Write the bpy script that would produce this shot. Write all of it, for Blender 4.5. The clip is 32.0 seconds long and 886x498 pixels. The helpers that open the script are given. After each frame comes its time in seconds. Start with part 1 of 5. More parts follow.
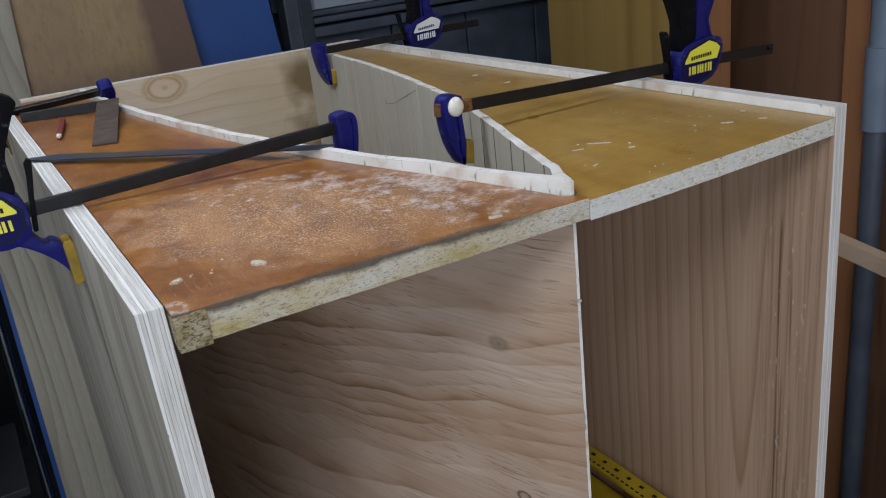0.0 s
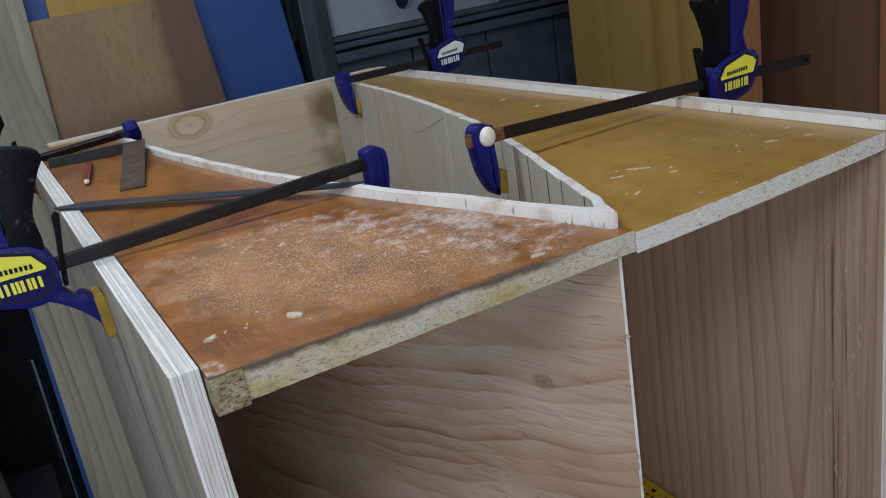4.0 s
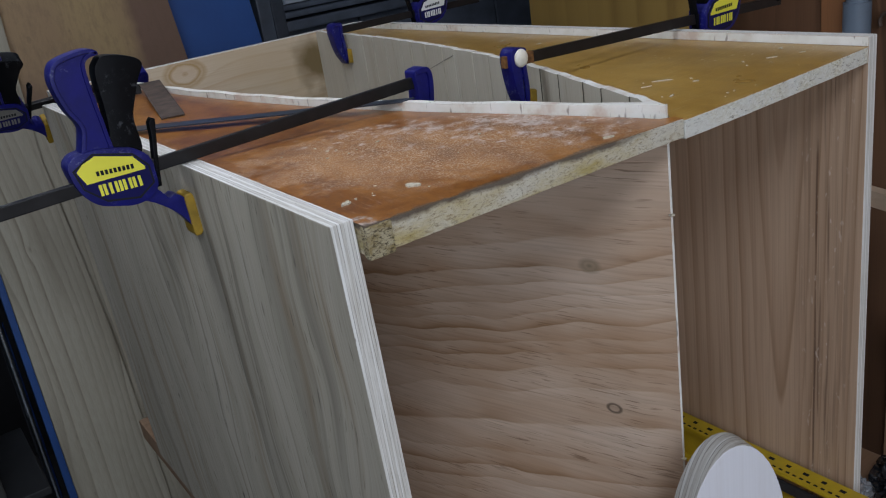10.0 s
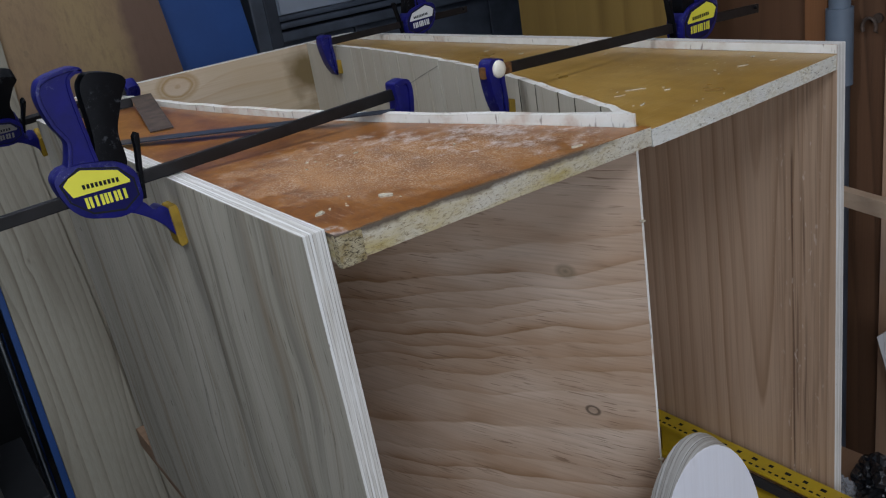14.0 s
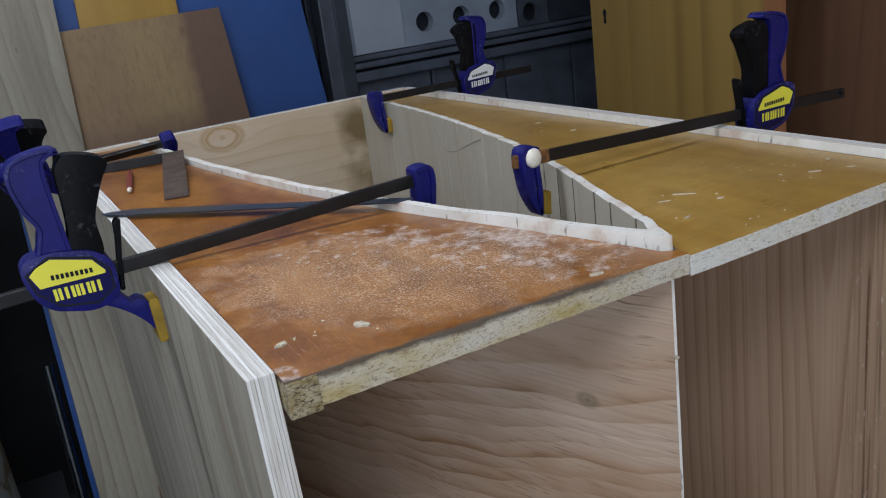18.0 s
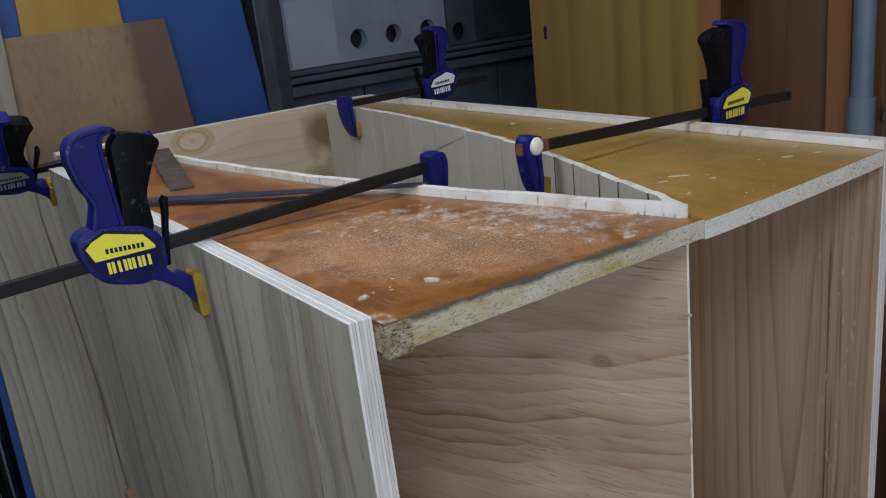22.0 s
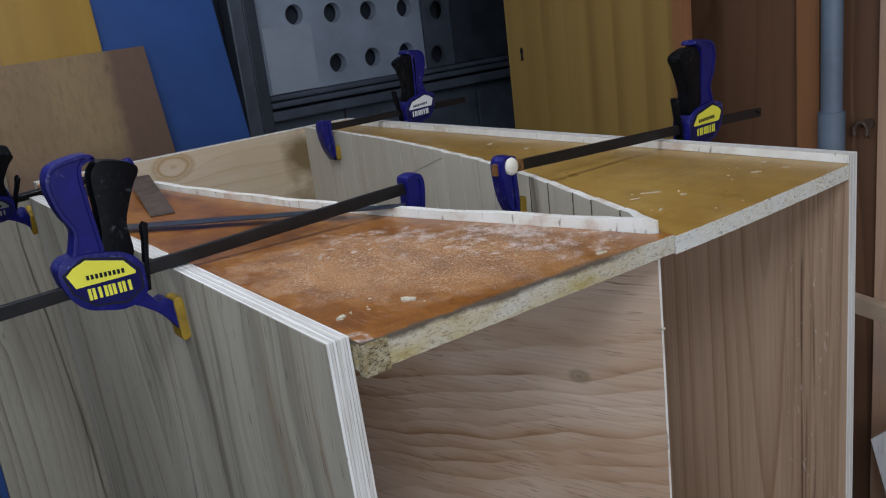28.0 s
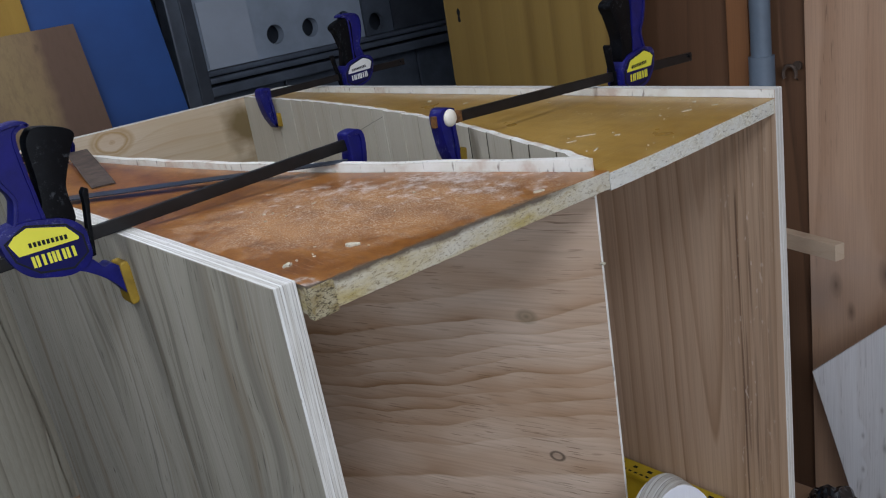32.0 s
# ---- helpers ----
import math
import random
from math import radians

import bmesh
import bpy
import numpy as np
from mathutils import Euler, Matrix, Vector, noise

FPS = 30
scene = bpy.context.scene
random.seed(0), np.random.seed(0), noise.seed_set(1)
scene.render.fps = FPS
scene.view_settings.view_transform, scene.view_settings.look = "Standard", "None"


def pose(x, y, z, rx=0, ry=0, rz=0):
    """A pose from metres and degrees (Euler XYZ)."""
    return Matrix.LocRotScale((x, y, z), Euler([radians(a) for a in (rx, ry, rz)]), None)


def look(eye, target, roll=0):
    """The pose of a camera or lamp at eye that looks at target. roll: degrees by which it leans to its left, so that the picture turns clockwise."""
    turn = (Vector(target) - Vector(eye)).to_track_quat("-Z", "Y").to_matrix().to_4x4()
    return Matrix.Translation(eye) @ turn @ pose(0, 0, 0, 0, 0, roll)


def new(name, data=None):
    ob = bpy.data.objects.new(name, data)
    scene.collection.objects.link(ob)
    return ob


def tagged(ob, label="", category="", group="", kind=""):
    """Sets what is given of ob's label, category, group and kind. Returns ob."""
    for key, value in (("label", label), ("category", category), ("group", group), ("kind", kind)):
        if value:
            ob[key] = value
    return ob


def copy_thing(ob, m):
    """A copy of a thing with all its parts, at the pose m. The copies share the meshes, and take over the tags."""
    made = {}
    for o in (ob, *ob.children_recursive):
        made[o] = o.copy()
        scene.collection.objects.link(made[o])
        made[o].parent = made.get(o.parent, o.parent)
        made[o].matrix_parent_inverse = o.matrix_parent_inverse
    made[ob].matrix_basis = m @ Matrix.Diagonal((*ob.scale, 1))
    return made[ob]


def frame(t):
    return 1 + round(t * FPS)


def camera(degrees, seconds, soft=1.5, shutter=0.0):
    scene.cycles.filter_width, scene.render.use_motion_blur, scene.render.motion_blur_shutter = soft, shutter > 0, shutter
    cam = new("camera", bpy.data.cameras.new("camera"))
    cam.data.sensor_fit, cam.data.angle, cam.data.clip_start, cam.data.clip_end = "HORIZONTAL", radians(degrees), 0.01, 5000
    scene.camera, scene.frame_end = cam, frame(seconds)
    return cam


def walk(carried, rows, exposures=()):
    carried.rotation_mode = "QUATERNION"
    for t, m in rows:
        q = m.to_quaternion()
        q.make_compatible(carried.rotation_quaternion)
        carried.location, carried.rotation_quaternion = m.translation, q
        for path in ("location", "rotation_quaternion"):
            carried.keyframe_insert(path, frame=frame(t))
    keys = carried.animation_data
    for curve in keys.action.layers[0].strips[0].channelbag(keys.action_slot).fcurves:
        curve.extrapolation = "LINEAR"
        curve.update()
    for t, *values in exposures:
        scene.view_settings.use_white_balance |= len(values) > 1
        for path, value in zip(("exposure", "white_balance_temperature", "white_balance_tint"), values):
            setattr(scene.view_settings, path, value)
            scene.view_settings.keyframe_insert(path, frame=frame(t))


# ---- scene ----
# camera and its walk
cam = camera(54.0, 32.0, soft=1.15)
PATH = [
    (0, (-0.061, -0.509, 1.601), (0.825, 1.137, 0.889), -6.6),
    (0.5, (-0.06, -0.511, 1.601), (0.825, 1.137, 0.893), -7.4),
    (1, (-0.065, -0.507, 1.6), (0.825, 1.138, 0.891), -6.9),
    (1.5, (-0.063, -0.508, 1.599), (0.833, 1.14, 0.903), -7.3),
    (2, (-0.061, -0.506, 1.6), (0.821, 1.144, 0.894), -7.9),
    (2.5, (-0.062, -0.505, 1.599), (0.82, 1.146, 0.895), -8.1),
    (4.5, (-0.051, -0.475, 1.62), (0.779, 1.231, 0.99), -9.8),
    (5, (-0.075, -0.511, 1.628), (0.725, 1.227, 1.043), -8.9),
    (5.5, (-0.089, -0.516, 1.628), (0.61, 1.26, 1.03), -8.3),
    (6, (-0.118, -0.515, 1.641), (0.746, 1.204, 1.096), -7.1),
    (6.5, (-0.187, -0.463, 1.613), (0.759, 1.151, 0.905), -5.4),
    (7, (-0.235, -0.462, 1.612), (0.803, 1.112, 0.944), -4.6),
    (7.5, (-0.253, -0.456, 1.614), (0.763, 1.134, 0.951), -5.7),
    (8, (-0.246, -0.464, 1.605), (0.734, 1.103, 0.843), -7.0),
    (8.5, (-0.23, -0.489, 1.59), (0.798, 1.04, 0.811), -9.8),
    (9, (-0.233, -0.481, 1.588), (0.776, 1.08, 0.851), -6.7),
    (9.5, (-0.231, -0.492, 1.583), (0.773, 1.06, 0.819), -7.3),
    (10, (-0.232, -0.499, 1.585), (0.768, 1.074, 0.859), -8.8),
    (10.5, (-0.228, -0.509, 1.584), (0.755, 1.071, 0.85), -9.3),
    (11, (-0.23, -0.518, 1.587), (0.751, 1.066, 0.858), -9.6),
    (11.5, (-0.229, -0.525, 1.582), (0.744, 1.053, 0.83), -9.5),
    (12, (-0.229, -0.527, 1.584), (0.757, 1.052, 0.853), -9.8),
    (12.5, (-0.232, -0.524, 1.583), (0.748, 1.055, 0.845), -10.0),
    (13, (-0.22, -0.527, 1.583), (0.782, 1.04, 0.849), -10.6),
    (13.5, (-0.22, -0.527, 1.584), (0.77, 1.054, 0.862), -10.8),
    (14, (-0.223, -0.53, 1.59), (0.775, 1.051, 0.879), -9.5),
    (14.5, (-0.213, -0.538, 1.591), (0.835, 1.015, 0.89), -9.9),
    (16.5, (-0.193, -0.516, 1.617), (0.861, 1.059, 0.979), -6.2),
    (17, (-0.112, -0.496, 1.613), (0.818, 1.161, 0.989), -5.8),
    (17.5, (-0.047, -0.494, 1.596), (0.699, 1.253, 0.97), -6.9),
    (18, (-0.098, -0.471, 1.617), (0.759, 1.225, 0.995), -7.6),
    (18.5, (-0.179, -0.45, 1.619), (0.796, 1.183, 1.0), -6.3),
    (19, (-0.23, -0.439, 1.621), (0.787, 1.185, 1.049), -6.3),
    (19.5, (-0.249, -0.448, 1.613), (0.78, 1.168, 1.04), -4.7),
    (20, (-0.246, -0.455, 1.61), (0.792, 1.154, 1.032), -5.4),
    (20.5, (-0.243, -0.455, 1.609), (0.796, 1.151, 1.025), -5.6),
    (21, (-0.242, -0.46, 1.609), (0.808, 1.142, 1.033), -6.1),
    (21.5, (-0.241, -0.468, 1.608), (0.823, 1.125, 1.035), -6.2),
    (22, (-0.234, -0.471, 1.606), (0.824, 1.119, 1.012), -6.2),
    (22.5, (-0.229, -0.474, 1.607), (0.829, 1.117, 1.018), -6.4),
    (23, (-0.228, -0.474, 1.606), (0.839, 1.115, 1.028), -6.7),
    (23.5, (-0.237, -0.473, 1.611), (0.812, 1.132, 1.042), -5.8),
    (24, (-0.237, -0.483, 1.609), (0.815, 1.12, 1.04), -6.3),
    (24.5, (-0.237, -0.486, 1.609), (0.844, 1.1, 1.045), -6.0),
    (26.5, (-0.239, -0.472, 1.613), (0.86, 1.106, 1.062), -5.0),
    (27, (-0.235, -0.483, 1.612), (0.872, 1.09, 1.065), -6.3),
    (27.5, (-0.233, -0.487, 1.61), (0.88, 1.081, 1.063), -6.9),
    (28, (-0.236, -0.486, 1.608), (0.863, 1.092, 1.056), -7.0),
    (28.5, (-0.236, -0.483, 1.606), (0.853, 1.099, 1.049), -7.4),
    (29, (-0.231, -0.482, 1.602), (0.864, 1.092, 1.035), -7.3),
    (29.5, (-0.227, -0.477, 1.599), (0.842, 1.11, 1.017), -8.1),
    (30, (-0.226, -0.479, 1.602), (0.856, 1.103, 1.029), -7.9),
    (30.5, (-0.228, -0.486, 1.605), (0.857, 1.097, 1.042), -8.0),
    (31, (-0.23, -0.491, 1.604), (0.863, 1.085, 1.036), -7.9),
    (31.5, (-0.235, -0.5, 1.605), (0.861, 1.076, 1.044), -8.9),
    (32, (-0.245, -0.506, 1.59), (0.92, 0.994, 0.963), -9.4),
]
walk(cam, [(t, look(eye, target, roll)) for t, eye, target, roll in PATH], exposures=[(0.0, 0.04), (2.5, 0.04), (4.5, -0.05), (5.2, 0.12), (5.8, 0.28), (6.4, 0.18), (7.0, -0.08), (8.0, -0.22), (14.0, -0.22), (16.5, -0.3), (17.2, -0.26), (18.0, 0.0), (19.0, -0.16), (20.0, -0.13), (24.0, -0.16), (28.0, -0.05), (31.0, -0.07), (32.0, 0.0)])
# world and lights: daylight through the open workshop door, ceiling tubes, an added rear fill
world = bpy.data.worlds.new("world")
scene.world = world
world.use_nodes = True
wn = world.node_tree.nodes
sky = wn.new("ShaderNodeTexSky")
sky.sky_type, sky.sun_disc = "NISHITA", False
sky.sun_elevation, sky.sun_rotation = radians(35), radians(150)
world.node_tree.links.new(sky.outputs[0], wn["Background"].inputs[0])
wn["Background"].inputs[1].default_value = 0.05


def area(name, eye, target, sx, sy, power, color):
    data = bpy.data.lights.new(name, "AREA")
    data.shape, data.size, data.size_y, data.energy, data.color = "RECTANGLE", sx, sy, power, color
    ob = new(name, data)
    ob.matrix_world = look(eye, target)
    return ob


area("door_daylight", (-0.8, -2.2, 1.7), (0.3, 0.2, 1.2), 1.6, 1.4, 31, (0.755, 0.84, 1.0))
area("front_tube_light", (-0.48, -0.85, 2.36), (0.1, 0.0, 1.2), 1.2, 0.16, 12, (0.785, 0.86, 1.0))
area("ceiling_tube_light", (-0.32, 0.38, 2.36), (-0.32, 0.38, 0.0), 1.2, 0.07, 11.5, (0.785, 0.86, 1.0))
# added fill that brightens the upper part of the boards at the back
area("rear_fill_light", (0.1, 1.45, 2.36), (0.1, 1.45, 0.0), 1.2, 0.07, 2.6, (0.785, 0.86, 1.0))


# materials
class Mat:
    """A node material under construction."""

    def __init__(self, name, rough=0.6, metal=0.0):
        self.m = bpy.data.materials.new(name)
        self.m.use_nodes = True
        self.t = self.m.node_tree
        self.b = self.t.nodes["Principled BSDF"]
        self.b.inputs["Roughness"].default_value = rough
        self.b.inputs["Metallic"].default_value = metal
        self.co = self.t.nodes.new("ShaderNodeNewGeometry").outputs["Position"]

    def link(self, a, b):
        self.t.links.new(a, b)

    def mapped(self, scale, loc=(0, 0, 0), rot=(0, 0, 0)):
        n = self.t.nodes.new("ShaderNodeMapping")
        n.inputs["Scale"].default_value, n.inputs["Location"].default_value = scale, loc
        n.inputs["Rotation"].default_value = rot
        self.link(self.co, n.inputs["Vector"])
        return n.outputs[0]

    def noise(self, vec, scale=1.0, detail=3.0, rough=0.5, dist=0.0):
        n = self.t.nodes.new("ShaderNodeTexNoise")
        for key, v in (("Scale", scale), ("Detail", detail), ("Roughness", rough), ("Distortion", dist)):
            n.inputs[key].default_value = v
        self.link(vec, n.inputs["Vector"])
        return n.outputs["Fac"]

    def voronoi(self, vec, scale=1.0, feature="F1", out="Distance"):
        n = self.t.nodes.new("ShaderNodeTexVoronoi")
        n.feature = feature
        n.inputs["Scale"].default_value = scale
        self.link(vec, n.inputs["Vector"])
        return n.outputs[out]

    def math(self, op, a, b=0.0, clamp=False):
        n = self.t.nodes.new("ShaderNodeMath")
        n.operation, n.use_clamp = op, clamp
        for i, v in enumerate((a, b)):
            if isinstance(v, (int, float)):
                n.inputs[i].default_value = v
            else:
                self.link(v, n.inputs[i])
        return n.outputs[0]

    def ramp(self, fac, stops):
        n = self.t.nodes.new("ShaderNodeValToRGB")
        e = n.color_ramp.elements
        while len(e) < len(stops):
            e.new(0.5)
        for el, (p, c) in zip(e, stops):
            el.position = p
            el.color = (*c, 1) if isinstance(c, tuple) else (c, c, c, 1)
        self.link(fac, n.inputs[0])
        return n.outputs[0]

    def mix(self, fac, a, b, blend="MIX"):
        n = self.t.nodes.new("ShaderNodeMix")
        n.data_type, n.blend_type = "RGBA", blend
        for i, v in ((0, fac), (6, a), (7, b)):
            if isinstance(v, tuple):
                n.inputs[i].default_value = (*v, 1)
            elif isinstance(v, (int, float)):
                n.inputs[i].default_value = v
            else:
                self.link(v, n.inputs[i])
        return n.outputs[2]

    def color(self, v):
        if isinstance(v, tuple):
            self.b.inputs["Base Color"].default_value = (*v, 1)
        else:
            self.link(v, self.b.inputs["Base Color"])
        return self

    def rough(self, v):
        self.link(v, self.b.inputs["Roughness"])
        return self

    def bump(self, h, strength=0.3, dist=0.001):
        n = self.t.nodes.new("ShaderNodeBump")
        n.inputs["Strength"].default_value, n.inputs["Distance"].default_value = strength, dist
        self.link(h, n.inputs["Height"])
        self.link(n.outputs[0], self.b.inputs["Normal"])
        return self


def wood(name, light, mid, dark, grain="z", freq=45.0, amp=3.0, wide=4.0, long=0.6, rough=0.6, seed=0.0, streak=0.5, contrast=1.0, stains=None, knots=(), across=(1, 1, 1), fine=False, blots=(), eyes=(), core_part=0.55):
    """Plain-sawn veneer: growth rings bent by a long noise and by knots, fine fibres and short pores along the grain."""
    m = Mat(name, rough)
    ax = "xyz".index(grain)
    stretch = lambda a, l: tuple(l if i == ax else a for i in range(3))
    sep = m.t.nodes.new("ShaderNodeSeparateXYZ")
    m.link(m.co, sep.inputs[0])
    side = [i for i in range(3) if i != ax]
    u = m.math("ADD", m.math("MULTIPLY", sep.outputs[side[0]], freq * across[side[0]]), m.math("MULTIPLY", sep.outputs[side[1]], freq * across[side[1]]))
    n = m.noise(m.mapped(stretch(wide, long), (seed, seed * 1.7, seed * 0.6)), 1.0, 2.0, 0.45, 0.2)
    v = m.math("ADD", u, m.math("MULTIPLY", n, freq * amp * 0.05))
    spots = None
    for kx, ky, kz, r, push, *ringed in knots:
        d = m.t.nodes.new("ShaderNodeVectorMath")
        d.operation = "DISTANCE"
        flat = tuple(0.45 if i == ax else 0.0 if across[i] < 0.5 else 1.0 for i in range(3))
        m.link(m.mapped(flat), d.inputs[0])
        d.inputs[1].default_value = [c * k for c, k in zip((kx, ky, kz), flat)]
        q = m.math("DIVIDE", d.outputs["Value"], r)
        bell = m.math("DIVIDE", 1.0, m.math("ADD", 1.0, m.math("POWER", q, 2.5)))
        v = m.math("ADD", v, m.math("MULTIPLY", bell, push))
        core = m.ramp(m.math("DIVIDE", d.outputs["Value"], r * core_part), [(0.0, 0.35), (0.4, 0.25), (0.62, 1.0), (0.8, 0.7), (1.0, 0.0)] if ringed else [(0.0, 0.8), (0.3, 0.5), (1.0, 0.0)])
        spots = core if spots is None else m.math("MAXIMUM", spots, core)
    ring = m.math("FRACT", v)
    soft = m.ramp(ring, [(0.0, 0.0), (0.45, 0.1), (0.72, 0.4), (0.9, 1.0), (1.0, 0.0)] if fine else [(0.0, 0.05), (0.5, 0.3), (0.88, 1.0), (1.0, 0.0)])
    wn = m.t.nodes.new("ShaderNodeTexWhiteNoise")
    wn.noise_dimensions = "1D"
    m.link(m.math("FLOOR", v), wn.inputs["W"])
    soft = m.math("MULTIPLY", soft, m.ramp(wn.outputs["Value"], [(0.0, 0.3), (0.75, 1.0)]))
    vary = m.noise(m.mapped(stretch(9.0, 1.0), (seed + 5, 1, 2)), 1.0, 2.0, 0.5)
    soft = m.math("MULTIPLY", soft, m.ramp(vary, [(0.3, 0.25), (0.65, 1.0)]))
    fib = m.noise(m.mapped(stretch(420, 6), (seed, 0, 0)), 1.0, 2.0, 0.6)
    base = m.mix(m.math("MULTIPLY", soft, contrast, True), light, mid)
    big = m.noise(m.mapped(stretch(wide * 1.6, long * 1.2), (seed + 3, 0, 1)), 1.0, 3.0, 0.55)
    base = m.mix(m.ramp(big, [(0.4, 0.0), (0.7, 0.75 * min(1.0, contrast))]), base, mid)
    base = m.mix(m.math("MULTIPLY", m.ramp(fib, [(0.4, 0.0), (0.75, 1.0)]), 0.4 * streak), base, dark)
    por = m.noise(m.mapped(stretch(300, 22), (seed, 2, 0)), 1.0, 1.0)
    base = m.mix(m.math("MULTIPLY", m.math("MULTIPLY", m.ramp(por, [(0.63, 0.0), (0.7, 1.0)]), m.ramp(soft, [(0.1, 0.1), (0.6, 1.0)])), streak), base, dark)
    if stains:
        blot = m.noise(m.mapped((3.0, 3.0, 3.0), (seed + 9, 4, 2)), 1.0, 3.0, 0.55)
        base = m.mix(m.ramp(blot, [(0.52, 0.0), (0.72, 0.6)]), base, stains)
    for ex, ez, rx, rz in eyes:
        # a large knot: pale heart, ochre outline doubled on one side
        du, dv = m.math("DIVIDE", m.math("SUBTRACT", sep.outputs[0], ex), rx), m.math("DIVIDE", m.math("SUBTRACT", sep.outputs[2], ez), rz)
        q = m.math("POWER", m.math("ADD", m.math("MULTIPLY", du, du), m.math("MULTIPLY", dv, dv)), 0.5)
        q = m.math("ADD", q, m.math("MULTIPLY", m.math("SUBTRACT", m.noise(m.mapped((1, 1, 1)), 45.0, 3.0, 0.6), 0.5), 0.35))
        base = m.mix(m.ramp(m.math("MULTIPLY", q, 0.5), [(0.0, 0.75), (0.4, 0.35), (0.5, 0.0)]), base, (0.56, 0.43, 0.31))
        base = m.mix(m.ramp(m.math("MULTIPLY", q, 0.5), [(0.06, 0.35), (0.1, 0.0), (0.36, 0.0), (0.46, 0.8), (0.53, 0.25), (0.6, 0.55), (0.75, 0.0)]), base, (0.34, 0.2, 0.06))
    for bx, by, bz, r, power in blots:
        d = m.t.nodes.new("ShaderNodeVectorMath")
        d.operation = "DISTANCE"
        m.link(m.co, d.inputs[0])
        d.inputs[1].default_value = (bx, by, bz)
        w = m.math("ADD", m.math("DIVIDE", d.outputs["Value"], r), m.math("MULTIPLY", m.noise(m.mapped((1, 1, 1)), 20.0, 3.0, 0.5), 0.8))
        base = m.mix(m.math("MULTIPLY", m.ramp(w, [(0.5, 1.0), (1.45, 0.0)]), power), base, (0.15, 0.1, 0.035))
    if spots is not None:
        base = m.mix(m.math("MULTIPLY", spots, 0.8), base, dark)
    m.color(base)
    m.bump(fib, 0.3, 0.0006)
    return m.m


def ply_edge(name, axis, start=0.0, thick=0.018, plies=7, power=0.55, lean=0.0):
    """Sawn edge of plywood: long-grain and end-grain plies in turn across the thickness, thin broken glue lines between them."""
    m = Mat(name, 0.75)
    ax = "xyz".index(axis)
    stretch = lambda a, l: tuple(a if i == ax else l for i in range(3))
    sep = m.t.nodes.new("ShaderNodeSeparateXYZ")
    m.link(m.co, sep.inputs[0])
    wave = m.noise(m.mapped((9, 9, 9)), 1.0, 2.0, 0.5)
    f = m.math("ADD", m.math("MULTIPLY", m.math("SUBTRACT", m.math("SUBTRACT", sep.outputs[ax], start), m.math("MULTIPLY", m.math("SUBTRACT", 1.4, sep.outputs[2]), lean)), plies / thick), m.math("MULTIPLY", m.math("SUBTRACT", wave, 0.5), 0.7))
    odd = m.math("MODULO", m.math("FLOOR", m.math("ADD", f, 20.0)), 2.0)
    k = m.math("ABSOLUTE", m.math("SUBTRACT", m.math("FRACT", f), 0.5))
    tone = m.noise(m.mapped(stretch(500, 7), (1, 2, 3)), 1.0, 3.0, 0.6)
    pale = m.ramp(tone, [(0.35, (0.55, 0.52, 0.46)), (0.6, (0.75, 0.735, 0.7))])
    dash = m.noise(m.mapped(stretch(1500, 60)), 1.0, 3.0, 0.65)
    ends = m.ramp(dash, [(0.36, (0.27, 0.235, 0.18)), (0.5, (0.47, 0.43, 0.37)), (0.68, (0.61, 0.58, 0.53))])
    c = m.mix(m.math("MULTIPLY", odd, power), pale, ends)
    glue = m.math("MULTIPLY", m.ramp(k, [(0.36, 0.0), (0.48, 1.0)]), m.ramp(m.noise(m.mapped(stretch(160, 16)), 1.0, 3.0, 0.6), [(0.4, 0.1), (0.6, min(1.0, power * 1.8))]))
    c = m.mix(glue, c, (0.17, 0.14, 0.105))
    nick = m.noise(m.mapped(stretch(260, 90), (5, 1, 1)), 1.0, 1.0)
    c = m.mix(m.ramp(nick, [(0.75, 0.0), (0.79, 0.8)]), c, (0.12, 0.095, 0.07))
    m.color(c)
    m.bump(m.math("ADD", dash, m.math("MULTIPLY", glue, -1.0)), 0.4, 0.0008)
    return m.m


def plain(name, c, rough=0.5, metal=0.0, vary=0.15, scale=40.0, bump=0.1):
    m = Mat(name, rough, metal)
    n = m.noise(m.mapped((1, 1, 1)), scale, 4.0, 0.6)
    d = tuple(v * (1 - 2 * vary) for v in c)
    m.color(m.mix(m.ramp(n, [(0.35, 0.0), (0.7, 1.0)]), c, d))
    m.bump(n, bump, 0.0006)
    return m.m


M = {}


